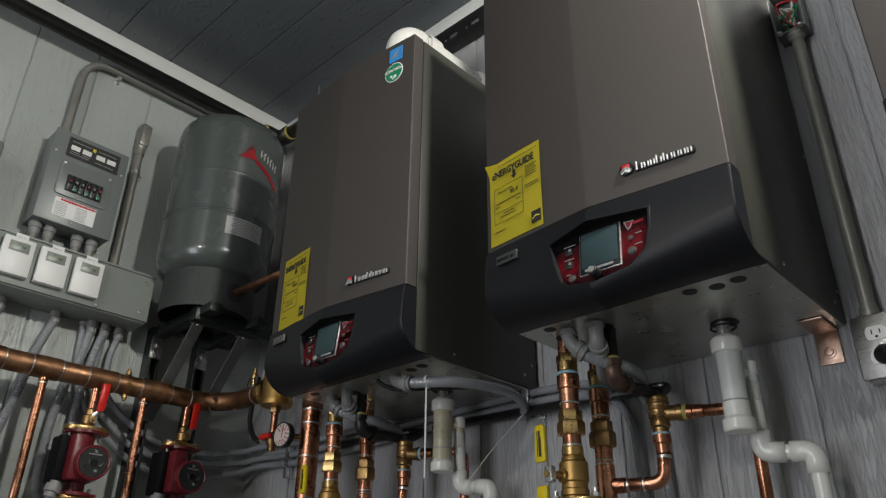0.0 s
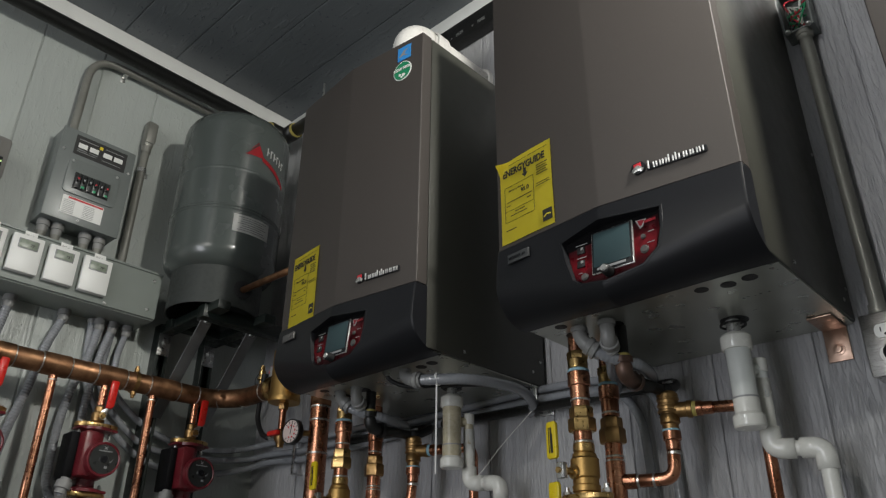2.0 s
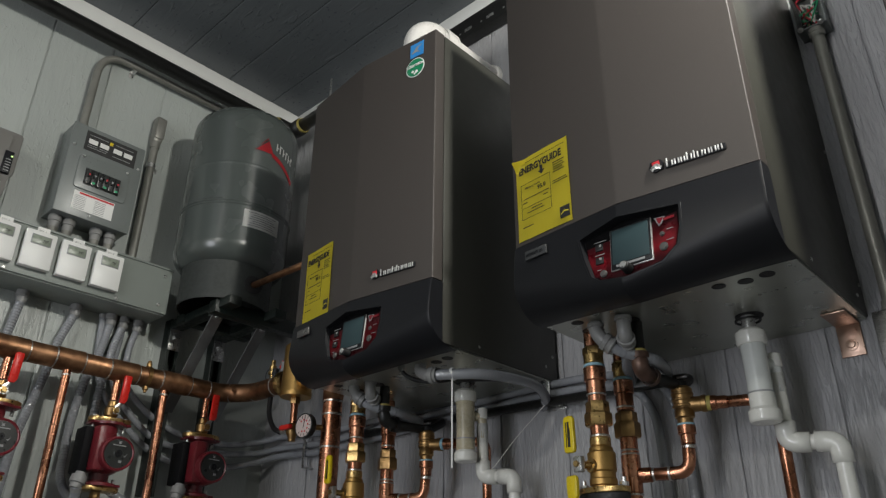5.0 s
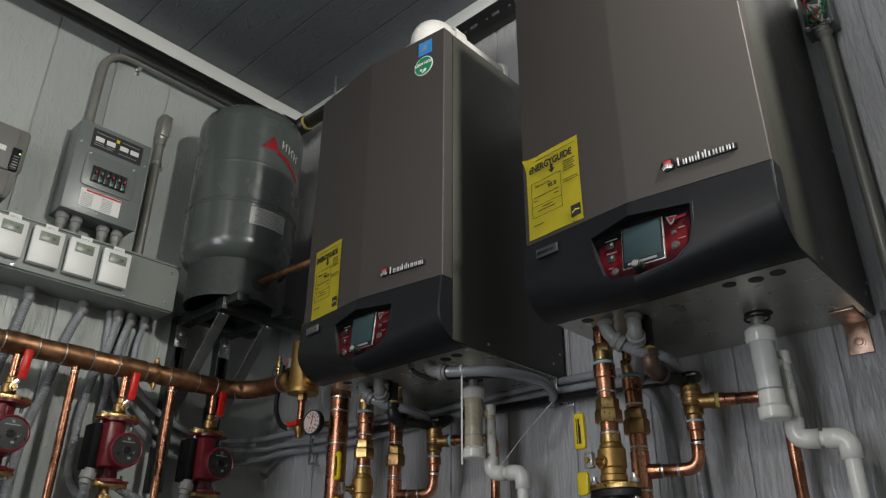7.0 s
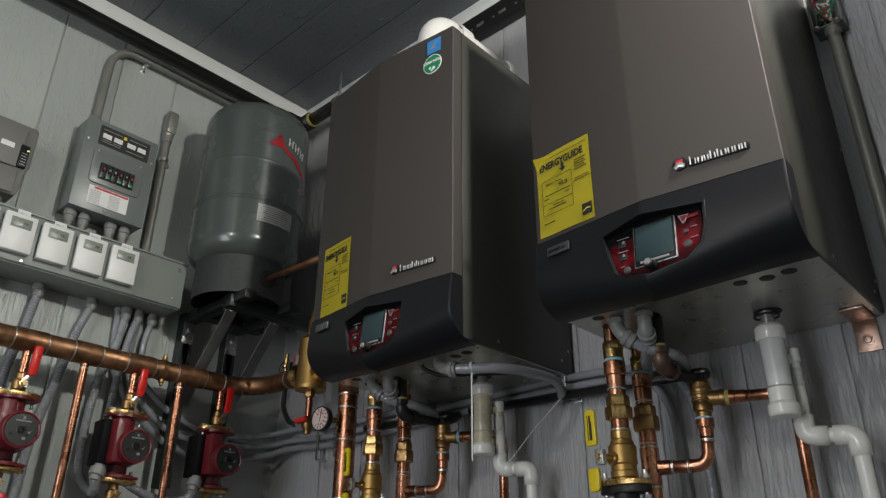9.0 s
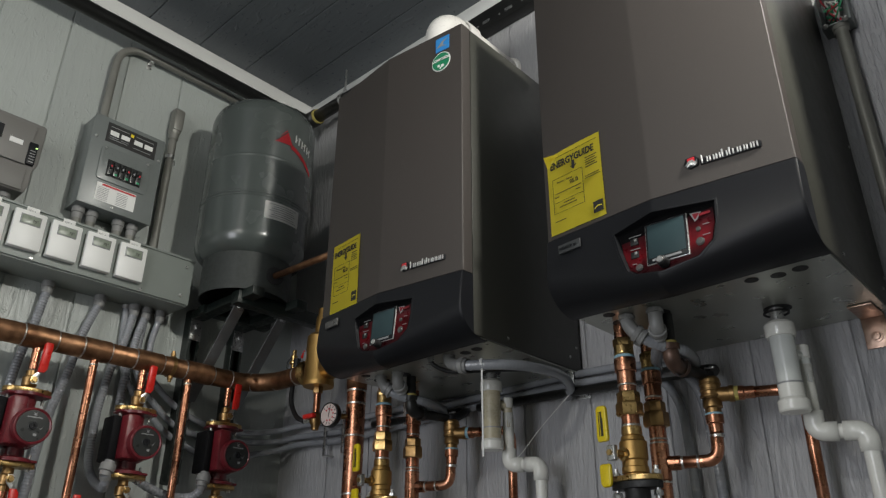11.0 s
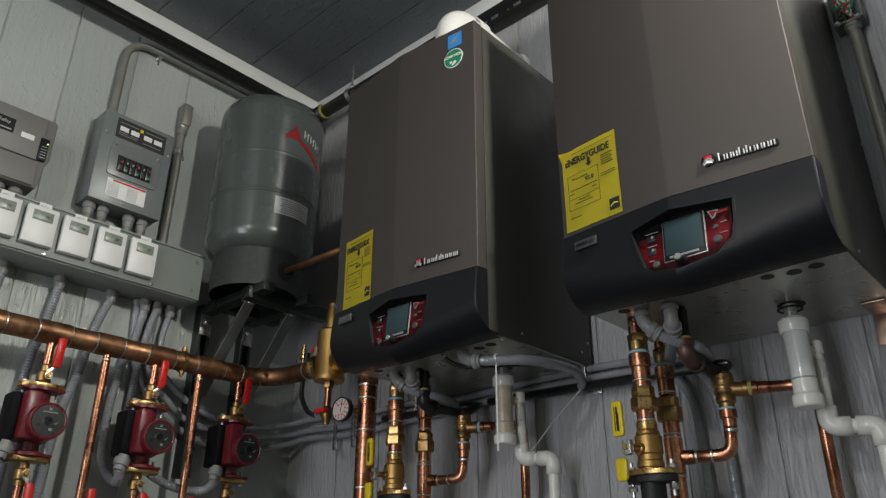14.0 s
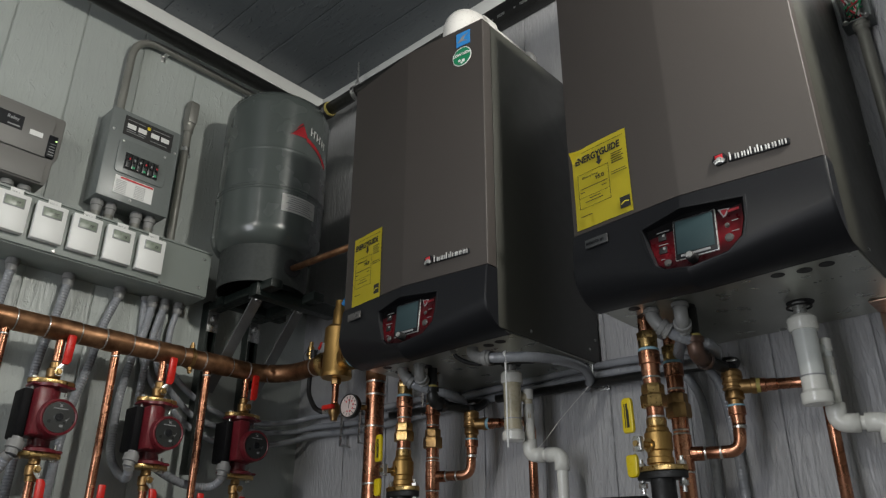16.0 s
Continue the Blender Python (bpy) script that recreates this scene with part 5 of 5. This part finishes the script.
def yellow_valve(parent, x, y, z):
    v = part("ball_valve", lathe((x, y, z), (0, 0, 1), [(0.055, 0.0), (0.055, 0.0185), (0.036, 0.0185), (0.034, 0.0215), (0.027, 0.0230), (0.024, 0.0262), (-0.008, 0.0262), (-0.011, 0.0235), (-0.021, 0.0235), (-0.023, 0.0255), (-0.033, 0.0255), (-0.035, 0.022), (-0.04, 0.022), (-0.04, 0)], 28), M_CAST, parent, "cast brass ball valve")
    part("stem", lathe((x - 0.006, y - 0.018, z), (-0.3, -1, 0), [(0, 0.013), (0.010, 0.013), (0.011, 0.007), (0.026, 0.0065), (0.026, 0)], 14), M_BRASS, v)
    mm = Matrix.Translation((x - 0.016, y - 0.048, z)) @ Matrix.Rotation(math.radians(-8), 4, "Z")
    part("stem_block", moved(box(-0.009, 0.009, -0.010, 0.002, -0.014, 0.014, 0.002), mm), M_STEEL, v)
    part("stem_nut", moved(hexnut((0, -0.010, 0), (0, -1, 0), 0.006, 0.005), mm), M_BRASS, v)
    for s, h0, h1 in ((1, 0.020, 0.088), (-1, 0.020, 0.062)):
        g = prism([(-0.011, h0), (0.011, h0), (0.013, h0 + 0.008), (0.012, h1 - 0.006), (0.008, h1), (-0.008, h1), (-0.012, h1 - 0.006), (-0.013, h0 + 0.008)], -0.018, -0.009, 0.0035)
        g.transform(mm @ Matrix.Translation((-0.010, 0, 0)) @ Matrix.Diagonal((1, 1, s, 1)))
        if s < 0:
            bmesh.ops.reverse_faces(g, faces=g.faces[:])
        h = part("lever", g, M_YGRIP, v, "yellow vinyl lever grip")
        if s > 0:
            for k in range(3):
                part("grip_bar", moved(box(-0.015 + k * 0.004, -0.0132 + k * 0.004 + (0.0022 if k == 1 else 0), -0.0186, -0.0178, 0.030, 0.076 - 0.012 * (k == 2)), mm), M_INK, h, smooth=False)


def boiler_pipework(dx, dz, hose, old):
    o = pose(dx, 0, dz)
    # supply
    s = thing("supply_pipe", "copper and brass boiler pipe with union and yellow-handled valve", "pipe", o, "boiler supply pipes")
    x, y = -0.754, 1.150
    stack(s, x, y, [
        ("pipe", M_COPPER, 1.345, 1.29, 0.0160, 18), ("adapter", M_BRASS, 1.312, 1.296, 0.0205, 6), ("adapter_body", M_BRASS, 1.297, 1.277, 0.0195, 20), ("thread_tape", M_TAPE, 1.277, 1.2705, 0.0205, 20),
        ("socket", M_COPPER, 1.271, 1.243, 0.0215, 20), ("reducer", M_COPPER, 1.244, 1.214, 0.0185, 20), ("pipe", M_COPPER, 1.216, 1.110, 0.0172, 20), ("solder_ring", M_SOLDER, 1.219, 1.2145, 0.0192, 20),
        ("union_body", M_BRASS, 1.203, 1.181, 0.0225, 6), ("union_nut", M_BRASS, 1.182, 1.156, 0.0262, 6), ("solder_ring", M_SOLDER, 1.140, 1.134, 0.0190, 20), ("valve_neck", M_BRASS, 1.134, 1.118, 0.0198, 20)])
    yellow_valve(s, x, y, 1.082)
    fl = [(0.052 * math.cos(a / 20 * math.pi), 0.030 * math.sin(a / 20 * math.pi)) for a in range(40)]
    bm = prism(fl, 1.034, 1.044, 0.0015)
    bm.transform(Matrix(((1, 0, 0, x), (0, 0, 1, y), (0, 1, 0, 0), (0, 0, 0, 1))))
    bmesh.ops.reverse_faces(bm, faces=bm.faces[:])
    part("flange", bm, M_BRASS, s)
    for k in (-0.042, 0.042):
        part("bolt", rod((x + k, y, 1.060), (x + k, y, 0.995), 0.0042, 10), M_STEEL, s)
        part("bolt_nut", hexnut((x + k, y, 1.006), (0, 0, 1), 0.0085, 0.010), M_STEEL, s)
        part("bolt_head", hexnut((x + k, y, 1.044), (0, 0, 1), 0.0085, 0.008), M_STEEL, s)
    bm = prism([(a * 0.98, b * 0.98) for a, b in fl], 1.020, 1.0335, 0.002)
    bm.transform(Matrix(((1, 0, 0, x), (0, 0, 1, y), (0, 1, 0, 0), (0, 0, 0, 1))))
    bmesh.ops.reverse_faces(bm, faces=bm.faces[:])
    part("pump_flange", bm, M_BLACK, s)
    part("pump_neck", rod((x, y, 1.022), (x, y, 0.93), 0.024, 20), M_BLACK, s)
    part("pump_motor", rod((x - 0.13, y - 0.045, 0.955), (x - 0.02, y - 0.02, 0.955), 0.036, 24, None, None, 0.006), M_BLACK, s)
    # return with relief branch
    r = thing("return_pipe", "copper return pipe with bronze union and relief branch", "pipe", o, "boiler return pipes")
    x, y = -0.757, 1.262
    stack(r, x, y, [
        ("pipe", M_COPPER, 1.345, 1.29, 0.0150, 18), ("adapter", M_BRASS, 1.308, 1.290, 0.0195, 6), ("adapter_body", M_BRASS, 1.291, 1.274, 0.0185, 20), ("thread_tape", M_TAPE, 1.274, 1.268, 0.0195, 20),
        ("socket", M_COPPER, 1.268, 1.240, 0.0205, 20), ("reducer", M_COPPER, 1.241, 1.205, 0.0178, 20), ("solder_ring", M_SOLDER, 1.215, 1.210, 0.0188, 20), ("union_body", M_BRONZE, 1.203, 1.181, 0.0218, 6),
        ("union_nut", M_BRONZE, 1.182, 1.152, 0.0262, 6), ("pipe", M_COPPER, 1.156, 0.72, 0.0172, 20), ("solder_ring", M_SOLDER, 1.129, 1.125, 0.0186, 20), ("solder_ring", M_SOLDER, 1.121, 1.117, 0.0186, 20), ("tee_socket", M_COPPER, 1.118, 1.046, 0.0188, 20), ("solder_ring", M_SOLDER, 1.045, 1.041, 0.0196, 20)])
    part("branch", tube(filleted([(x, y, 1.079), (-0.650, 1.292, 1.079), (-0.648, 1.295, 1.16)], 0.026, 8), 0.0125, 16), M_COPPER, r)
    bd = Vector((0.107, 0.03, 0)).normalized()
    part("branch_socket", lathe((x + 0.015, y + 0.004, 1.079), bd, [(0, 0.0145), (0.022, 0.0145), (0.024, 0.0125)], 16), M_COPPER, r)
    for k in (0.040, 0.070):
        part("solder_ring", lathe(Vector((x, y, 1.079)) + bd * k, bd, [(0, 0.0125), (0.001, 0.0138), (0.004, 0.0138), (0.005, 0.0125)], 16), M_SOLDER, r)
    part("solder_ring", lathe((-0.648, 1.295, 1.122), (0, 0, 1), [(0, 0.0125), (0.001, 0.014), (0.006, 0.014), (0.007, 0.0125)], 16), M_SOLDER, r)
    part("branch_adapter", lathe((-0.648, 1.295, 1.132), (0, 0, 1), [(0, 0.0135), (0.016, 0.0145), (0.018, 0.0175), (0.034, 0.0175)], 18), M_COPPER, r)
    part("thread_tape", lathe((-0.648, 1.295, 1.164), (0, 0, 1), [(0, 0.017), (0.006, 0.017)], 18), M_TAPE, r)
    rv = part("relief_valve", lathe((-0.648, 1.295, 1.169), (0, 0, 1), [(0, 0.015), (0.010, 0.0155), (0.013, 0.019), (0.026, 0.019), (0.030, 0.0165), (0.040, 0.0195), (0.068, 0.0205), (0.073, 0.017), (0.073, 0)], 20), M_BRONZE, r, "bronze relief valve")
    for k in range(3):
        part("valve_rib", lathe((-0.648, 1.295, 1.200 + k * 0.012), (0, 0, 1), [(0, 0.0195), (0.002, 0.0215), (0.005, 0.0215), (0.007, 0.0195)], 20), M_BRONZE, rv)
    part("valve_cap", lathe((-0.648, 1.295, 1.241), (0, 0, 1), [(0, 0.014), (0.012, 0.012), (0.016, 0.006), (0.022, 0.006), (0.022, 0)], 14), M_BLACK, rv)
    part("valve_lever", box(-0.652, -0.632, 1.288, 1.294, 1.259, 1.263, 0.001), M_STEEL, rv)
    od = Vector((0.158, 0.045, -0.004)).normalized()
    p0 = Vector((-0.648, 1.295, 1.207))
    part("outlet", lathe(p0 + od * 0.012, od, [(0, 0.015), (0.022, 0.0145), (0.023, 0.0165), (0.032, 0.0165), (0.032, 0)], 18), M_BRONZE, rv)
    part("thread_tape", lathe(p0 + od * 0.0445, od, [(0, 0.0145), (0.008, 0.0145)], 18), M_TAPE if hose else M_YTAPE, r)
    part("drain_adapter", lathe(p0 + od * 0.052, od, [(0, 0.0), (0, 0.0145), (0.010, 0.0145), (0.012, 0.0125), (0.030, 0.0125), (0.031, 0.0112)], 18), M_COPPER, r)
    part("drain_pipe", tube(filleted([p0 + od * 0.06, (-0.487, 1.341, 1.203), (-0.490, 1.343, 0.72)], 0.026, 8), 0.0112, 16), M_COPPER, r)
    part("solder_ring", lathe((-0.489, 1.342, 1.158), (0, 0, 1), [(0, 0.0112), (0.001, 0.0125), (0.004, 0.0125), (0.005, 0.0112)], 16), M_SOLDER, r)
    # gas pipe
    g = thing("gas_pipe", "black iron gas pipe with a rusty elbow under the boiler", "pipe", o, "boiler gas pipes")
    part("nipple", rod((-0.655, 1.150, 1.345), (-0.655, 1.150, 1.272), 0.0125), M_BLKPIPE, g)
    part("thread_tape", rod((-0.655, 1.150, 1.286), (-0.655, 1.150, 1.277), 0.0140), M_YTAPE, g)
    part("elbow", tube(filleted([(-0.655, 1.150, 1.280), (-0.655, 1.152, 1.245), (-0.655, 1.192, 1.243)], 0.028, 8), 0.0158, 16), M_RUST if not hose else M_BLKPIPE, g)
    part("elbow_band", lathe((-0.655, 1.150, 1.268), (0, 0, 1), [(0, 0.018), (0, 0.0188), (0.012, 0.0188), (0.012, 0.018)], 18), M_RUST if not hose else M_BLKPIPE, g)
    part("elbow_band", lathe((-0.655, 1.182, 1.243), (0, 1, 0), [(0, 0.018), (0, 0.0188), (0.010, 0.0188), (0.010, 0.018)], 18), M_RUST if not hose else M_BLKPIPE, g)
    part("run", tube(filleted([(-0.655, 1.190, 1.243), (-0.655, 1.31, 1.248), (-0.665, 1.385, 1.285), (-1.06 if hose else -1.34, 1.392, 1.300)], 0.03, 6), 0.0112, 14), M_BLKPIPE, g)
    # electrical whips
    for k, (pts, nut) in enumerate((([(-0.712, 1.098, 1.340), (-0.710, 1.098, 1.320), (-0.695, 1.104, 1.298), (-0.668, 1.130, 1.278), (-0.64, 1.19, 1.27), (-0.68, 1.30, 1.272), (-0.78, 1.36, 1.29), (-0.88, 1.375, 1.30)], 0.036),
                                    ([(-0.652, 1.098, 1.340), (-0.653, 1.100, 1.312), (-0.658, 1.112, 1.298), (-0.69, 1.17, 1.288), (-0.73, 1.24, 1.285), (-0.80, 1.37, 1.29), (-0.86, 1.40, 1.30)], 0.030))):
        f = thing("electrical_whip", "grey liquid-tight whip from the boiler base", "conduit", o, "boiler electrical whips")
        path = spline(pts, 8)
        part("hose", tube(path, 0.0112, 18, None, 0.0006, 0.0080), M_FLEX, f, crease=1.3)
        part("elbow", tube(path[:17], 0.0135, 14), M_FIT, f)
        d = (path[19] - path[15]).normalized()
        part("nut", lathe(path[14], d, [(0, 0.014), (0.001, 0.0175), (0.010, 0.0175), (0.011, 0.0155), (0.016, 0.0155), (0.017, 0.0185), (0.022, 0.0185), (0.023, 0.012)], 16), M_FIT, f)
        part("lock_nut", rod((pts[0][0], pts[0][1], 1.337), (pts[0][0], pts[0][1], 1.329), 0.0165, 14), M_FIT, f)
    # condensate trap and drain
    mt = M_TRAPOLD if old else M_TRAP
    t = thing("condensate_trap", ("yellowed" if old else "cloudy white") + " plastic condensate trap under the boiler", "condensate trap", o, "condensate traps")
    x, y = -0.482, 1.258
    part("spigot", rod((x, y, 1.345), (x, y, 1.305), 0.0125), M_SILVER, t)
    part("clip", lathe((x, y, 1.333), (0, 0, -1), [(0, 0.020), (0, 0.024), (0.003, 0.024), (0.003, 0.020)], 20), M_BLACK, t)
    part("top_nut", lathe((x, y, 1.283), (0, 0, 1), [(0, 0.0), (0, 0.0255), (0.004, 0.0275), (0.024, 0.0275), (0.030, 0.022), (0.032, 0)], 24), M_PVC, t)
    part("cup", lathe((x, y, 1.195), (0, 0, 1), [(0, 0), (0, 0.0215), (0.09, 0.0225), (0.09, 0)], 24), mt, t)
    part("cup_band", lathe((x, y, 1.193), (0, 0, 1), [(0, 0.0225), (0, 0.0232), (0.003, 0.0232), (0.003, 0.0225)], 24), M_TAG, t)
    part("lower_cup", lathe((x, y, 1.165), (0, 0, 1), [(0, 0), (0, 0.0225), (0.028, 0.0225), (0.028, 0)], 24), M_TRAPOLD if old else M_PVC, t)
    part("bottom_cap", lathe((x, y, 1.142), (0, 0, 1), [(0, 0), (0.0, 0.025), (0.003, 0.0275), (0.020, 0.0275), (0.026, 0.023), (0.026, 0)], 24), M_PVC, t)
    part("side_arm", tube(filleted([(x, y + 0.01, 1.252), (x + 0.020, y + 0.038, 1.252), (x + 0.019, y + 0.040, 1.20)], 0.012, 6), 0.0115, 14), mt, t)
    part("side_cap", rod((x + 0.020, y + 0.038, 1.246), (x + 0.020, y + 0.038, 1.272), 0.0135, 16, None, None, 0.002), M_PVC, t)
    p = thing("drain_pipe", "white plastic drain pipe with two elbows", "pipe", o, "white drain pipes")
    pts = [(x + 0.019, y + 0.040, 1.235), (x + 0.014, y + 0.046, 1.112), (x + 0.094, y + 0.062, 1.108), (x + 0.094, y + 0.062, 0.72)]
    part("pipe", tube(filleted(pts, 0.02, 8), 0.0135, 18), M_PVC, p)
    for a, b, c in ((pts[0], pts[1], pts[2]), (pts[1], pts[2], pts[3])):
        a, b, c = Vector(a), Vector(b), Vector(c)
        e = [b + (a - b).normalized() * 0.037, b, b + (c - b).normalized() * 0.037]
        part("elbow", tube(filleted(e, 0.022, 8), 0.0178, 18), M_PVC, p)


boiler_pipework(0.0, -0.007, False, False)
boiler_pipework(-0.704, 0.003, True, True)

# hose, tie and string at one boiler
ch = thing("looped_hose", "grey flexible hose looping under the boiler to the wall", "hose", pose(0, 0, 0))
hp = spline([(-1.160, 1.075, 1.34), (-1.156, 1.072, 1.318), (-1.125, 1.066, 1.302), (-1.09, 1.075, 1.298), (-1.03, 1.12, 1.298), (-1.005, 1.20, 1.302), (-1.005, 1.30, 1.304), (-1.03, 1.375, 1.292), (-1.06, 1.40, 1.280)], 10)
part("hose", tube(hp, 0.0118, 14, None, 0.0003, 0.0080), M_FLEX, ch, crease=1.3)
part("elbow", tube(hp[:22], 0.0140, 14), M_FIT, ch)
part("nut", lathe(hp[22], hp[26] - hp[22], [(0, 0.015), (0.001, 0.019), (0.012, 0.019), (0.013, 0.016), (0.02, 0.016)], 16), M_FIT, ch)
zt = thing("cable_tie", "white plastic cable tie hanging from the hose", "cable tie", pose(-1.072, 1.085, 0))
part("tail", moved(box(-0.0022, 0.0022, -0.0007, 0.0007, 1.098, 1.288, 0.0004), Matrix.Identity(4)), M_WHITE, zt)
part("loop", lathe((0, 0.003, 1.299), (0.9, 0.3, 0), [(-0.003, 0.0130), (-0.003, 0.0145), (0.003, 0.0145), (0.003, 0.0130)], 20), M_WHITE, zt)
bk = thing("black_cable", "thin black cable under the boiler base", "cable", pose(0, 0, 0))
part("cable", tube(spline([(-1.20, 1.055, 1.335), (-1.195, 1.060, 1.315), (-1.165, 1.09, 1.300), (-1.10, 1.14, 1.302), (-1.06, 1.25, 1.318), (-1.03, 1.36, 1.325)], 8), 0.005, 10), M_BLACK, bk)
part("plug", rod((-1.202, 1.053, 1.337), (-1.198, 1.056, 1.322), 0.009, 12), M_STEEL, bk)
sg = thing("string", "thin pale string hanging by the drain", "string", pose(0, 0, 0))
part("strand", tube(spline([(-1.035, 1.385, 1.285), (-1.10, 1.34, 1.20), (-1.145, 1.31, 1.135), (-1.17, 1.29, 1.12)], 6), 0.0008, 6), M_PVC, sg)

# ---- things beside the end boiler ----
ob_ = thing("open_wiring_box", "open grey steel wiring box with loose coloured wires", "wiring box", pose(-0.306, WY, 1.990))
bb = box(0, 0.062, -0.003, 0, 0, 0.115, 0)
for a in ((0, 0.003, 0, 0.115), (0.059, 0.062, 0, 0.115)):
    box(a[0], a[1], -0.048, 0, a[2], a[3], 0.0005, bb)
for z0 in (0, 0.112):
    box(0.003, 0.059, -0.048, 0, z0, z0 + 0.003, 0.0005, bb)
part("box", bb, M_PANEL, ob_)
for k in range(9):
    rnd = random.Random(k)
    pts = [(rnd.uniform(0.008, 0.054), rnd.uniform(-0.045, -0.012), rnd.uniform(0.012, 0.10)) for _ in range(5)]
    part("wire", tube(spline(pts, 6), 0.0018, 8), (M_WIRE_G, M_WIRE_R, M_PAPER, M_BLACK)[k % 4], ob_)
for x in (0.010, 0.052):
    screw(ob_, (x, -0.055, -0.002), (0, -0.6, -1), 0.006, 0.005)
vc = thing("steel_conduit", "painted steel conduit between wiring box and outlet", "conduit", pose(-0.271, WY - 0.028, 0))
part("conduit", rod((0, 0, 1.975), (0, 0, 1.325), 0.0135), M_EMT, vc)
for z, up in ((1.990, -1), (1.328, 1)):
    part("connector", lathe((0, 0, z), (0, 0, up), [(0, 0.018), (0.010, 0.018), (0.011, 0.0165), (0.022, 0.0165)], 16), M_EMT, vc)
ot = thing("wall_outlet", "steel outlet box with white receptacle and black plug", "outlet", pose(-0.302, WY, 1.215))
part("box", box(0.002, 0.112, -0.05, 0, 0.0, 0.112, 0.005), M_STEEL, ot)
part("cover_plate", box(0, 0.114, -0.055, -0.05, -0.001, 0.113, 0.003), M_INOX, ot)
for cz in (0.078, 0.036):
    pts = []
    for k in range(28):
        a = 2 * math.pi * k / 28
        pts.append((0.038 + 0.0175 * math.cos(a), cz + max(-0.0125, min(0.0125, 0.0175 * math.sin(a)))))
    rc = part("receptacle", prism(pts, -0.0575, -0.054, 0.0008), M_WHITE, ot, "white receptacle")
    if cz > 0.05:
        for dx_ in (-0.0065, 0.0065):
            part("slot", box(0.038 + dx_ - 0.0011, 0.038 + dx_ + 0.0011, -0.0580, -0.0572, cz - 0.002, cz + 0.006), M_BLACK, rc)
        part("earth_hole", lathe((0.038, -0.0573, cz - 0.007), (0, -1, 0), [(0, 0), (0, 0.0026), (0.0008, 0.0026), (0.0008, 0)], 12), M_BLACK, rc)
screw(ot, (0.042, -0.055, 0.057), r=0.0035)
pl = thing("power_plug", "black rubber plug with its cord in the outlet", "plug", pose(-0.260, WY - 0.058, 1.251))
part("body", lathe((0, 0, 0), (0.35, -1, -0.1), [(0, 0), (0, 0.014), (0.006, 0.0165), (0.02, 0.016), (0.034, 0.010), (0.045, 0.006), (0.045, 0)], 18), M_BLACK, pl)
part("cord", tube(spline([(0.014, -0.042, -0.004), (0.03, -0.07, -0.03), (0.06, -0.06, -0.12), (0.08, -0.03, -0.3)], 8), 0.0042, 10), M_BLACK, pl)
third = build_boiler("bronze-grey wall-hung boiler with black lower cover, last in the row", Matrix.Translation((-0.101, WY + 0.005, 1.337)), "wall-hung boilers")


# ---- siding panels of the two visible walls ----
n_ = 0
mesh_l = bpy.data.meshes.new("panel")
bm = box(0, TH, GAP / 2, PITCH - GAP / 2, 0, CZ, 0.0015, None, 1)
bm.to_mesh(mesh_l)
bm.free()
mesh_l.materials.append(M_SIDE_L)
y = 0.424 - 14 * PITCH
while y < WY:
    if y + PITCH <= WY + 0.001:
        p = new("panel", mesh_l)
        p.parent = wall_left
        p.location = (WX - TH, y, 0)
    y += PITCH
mesh_b = bpy.data.meshes.new("panel")
bm = box(GAP / 2, PITCH - GAP / 2, 0, TH, 0, CZ, 0.0015, None, 1)
bm.to_mesh(mesh_b)
bm.free()
mesh_b.materials.append(M_SIDE_B)
x = -0.600 - 8 * PITCH
for k in range(22):
    p = new("panel", mesh_b)
    p.parent = wall_back
    p.location = (x + k * PITCH, WY, 0)
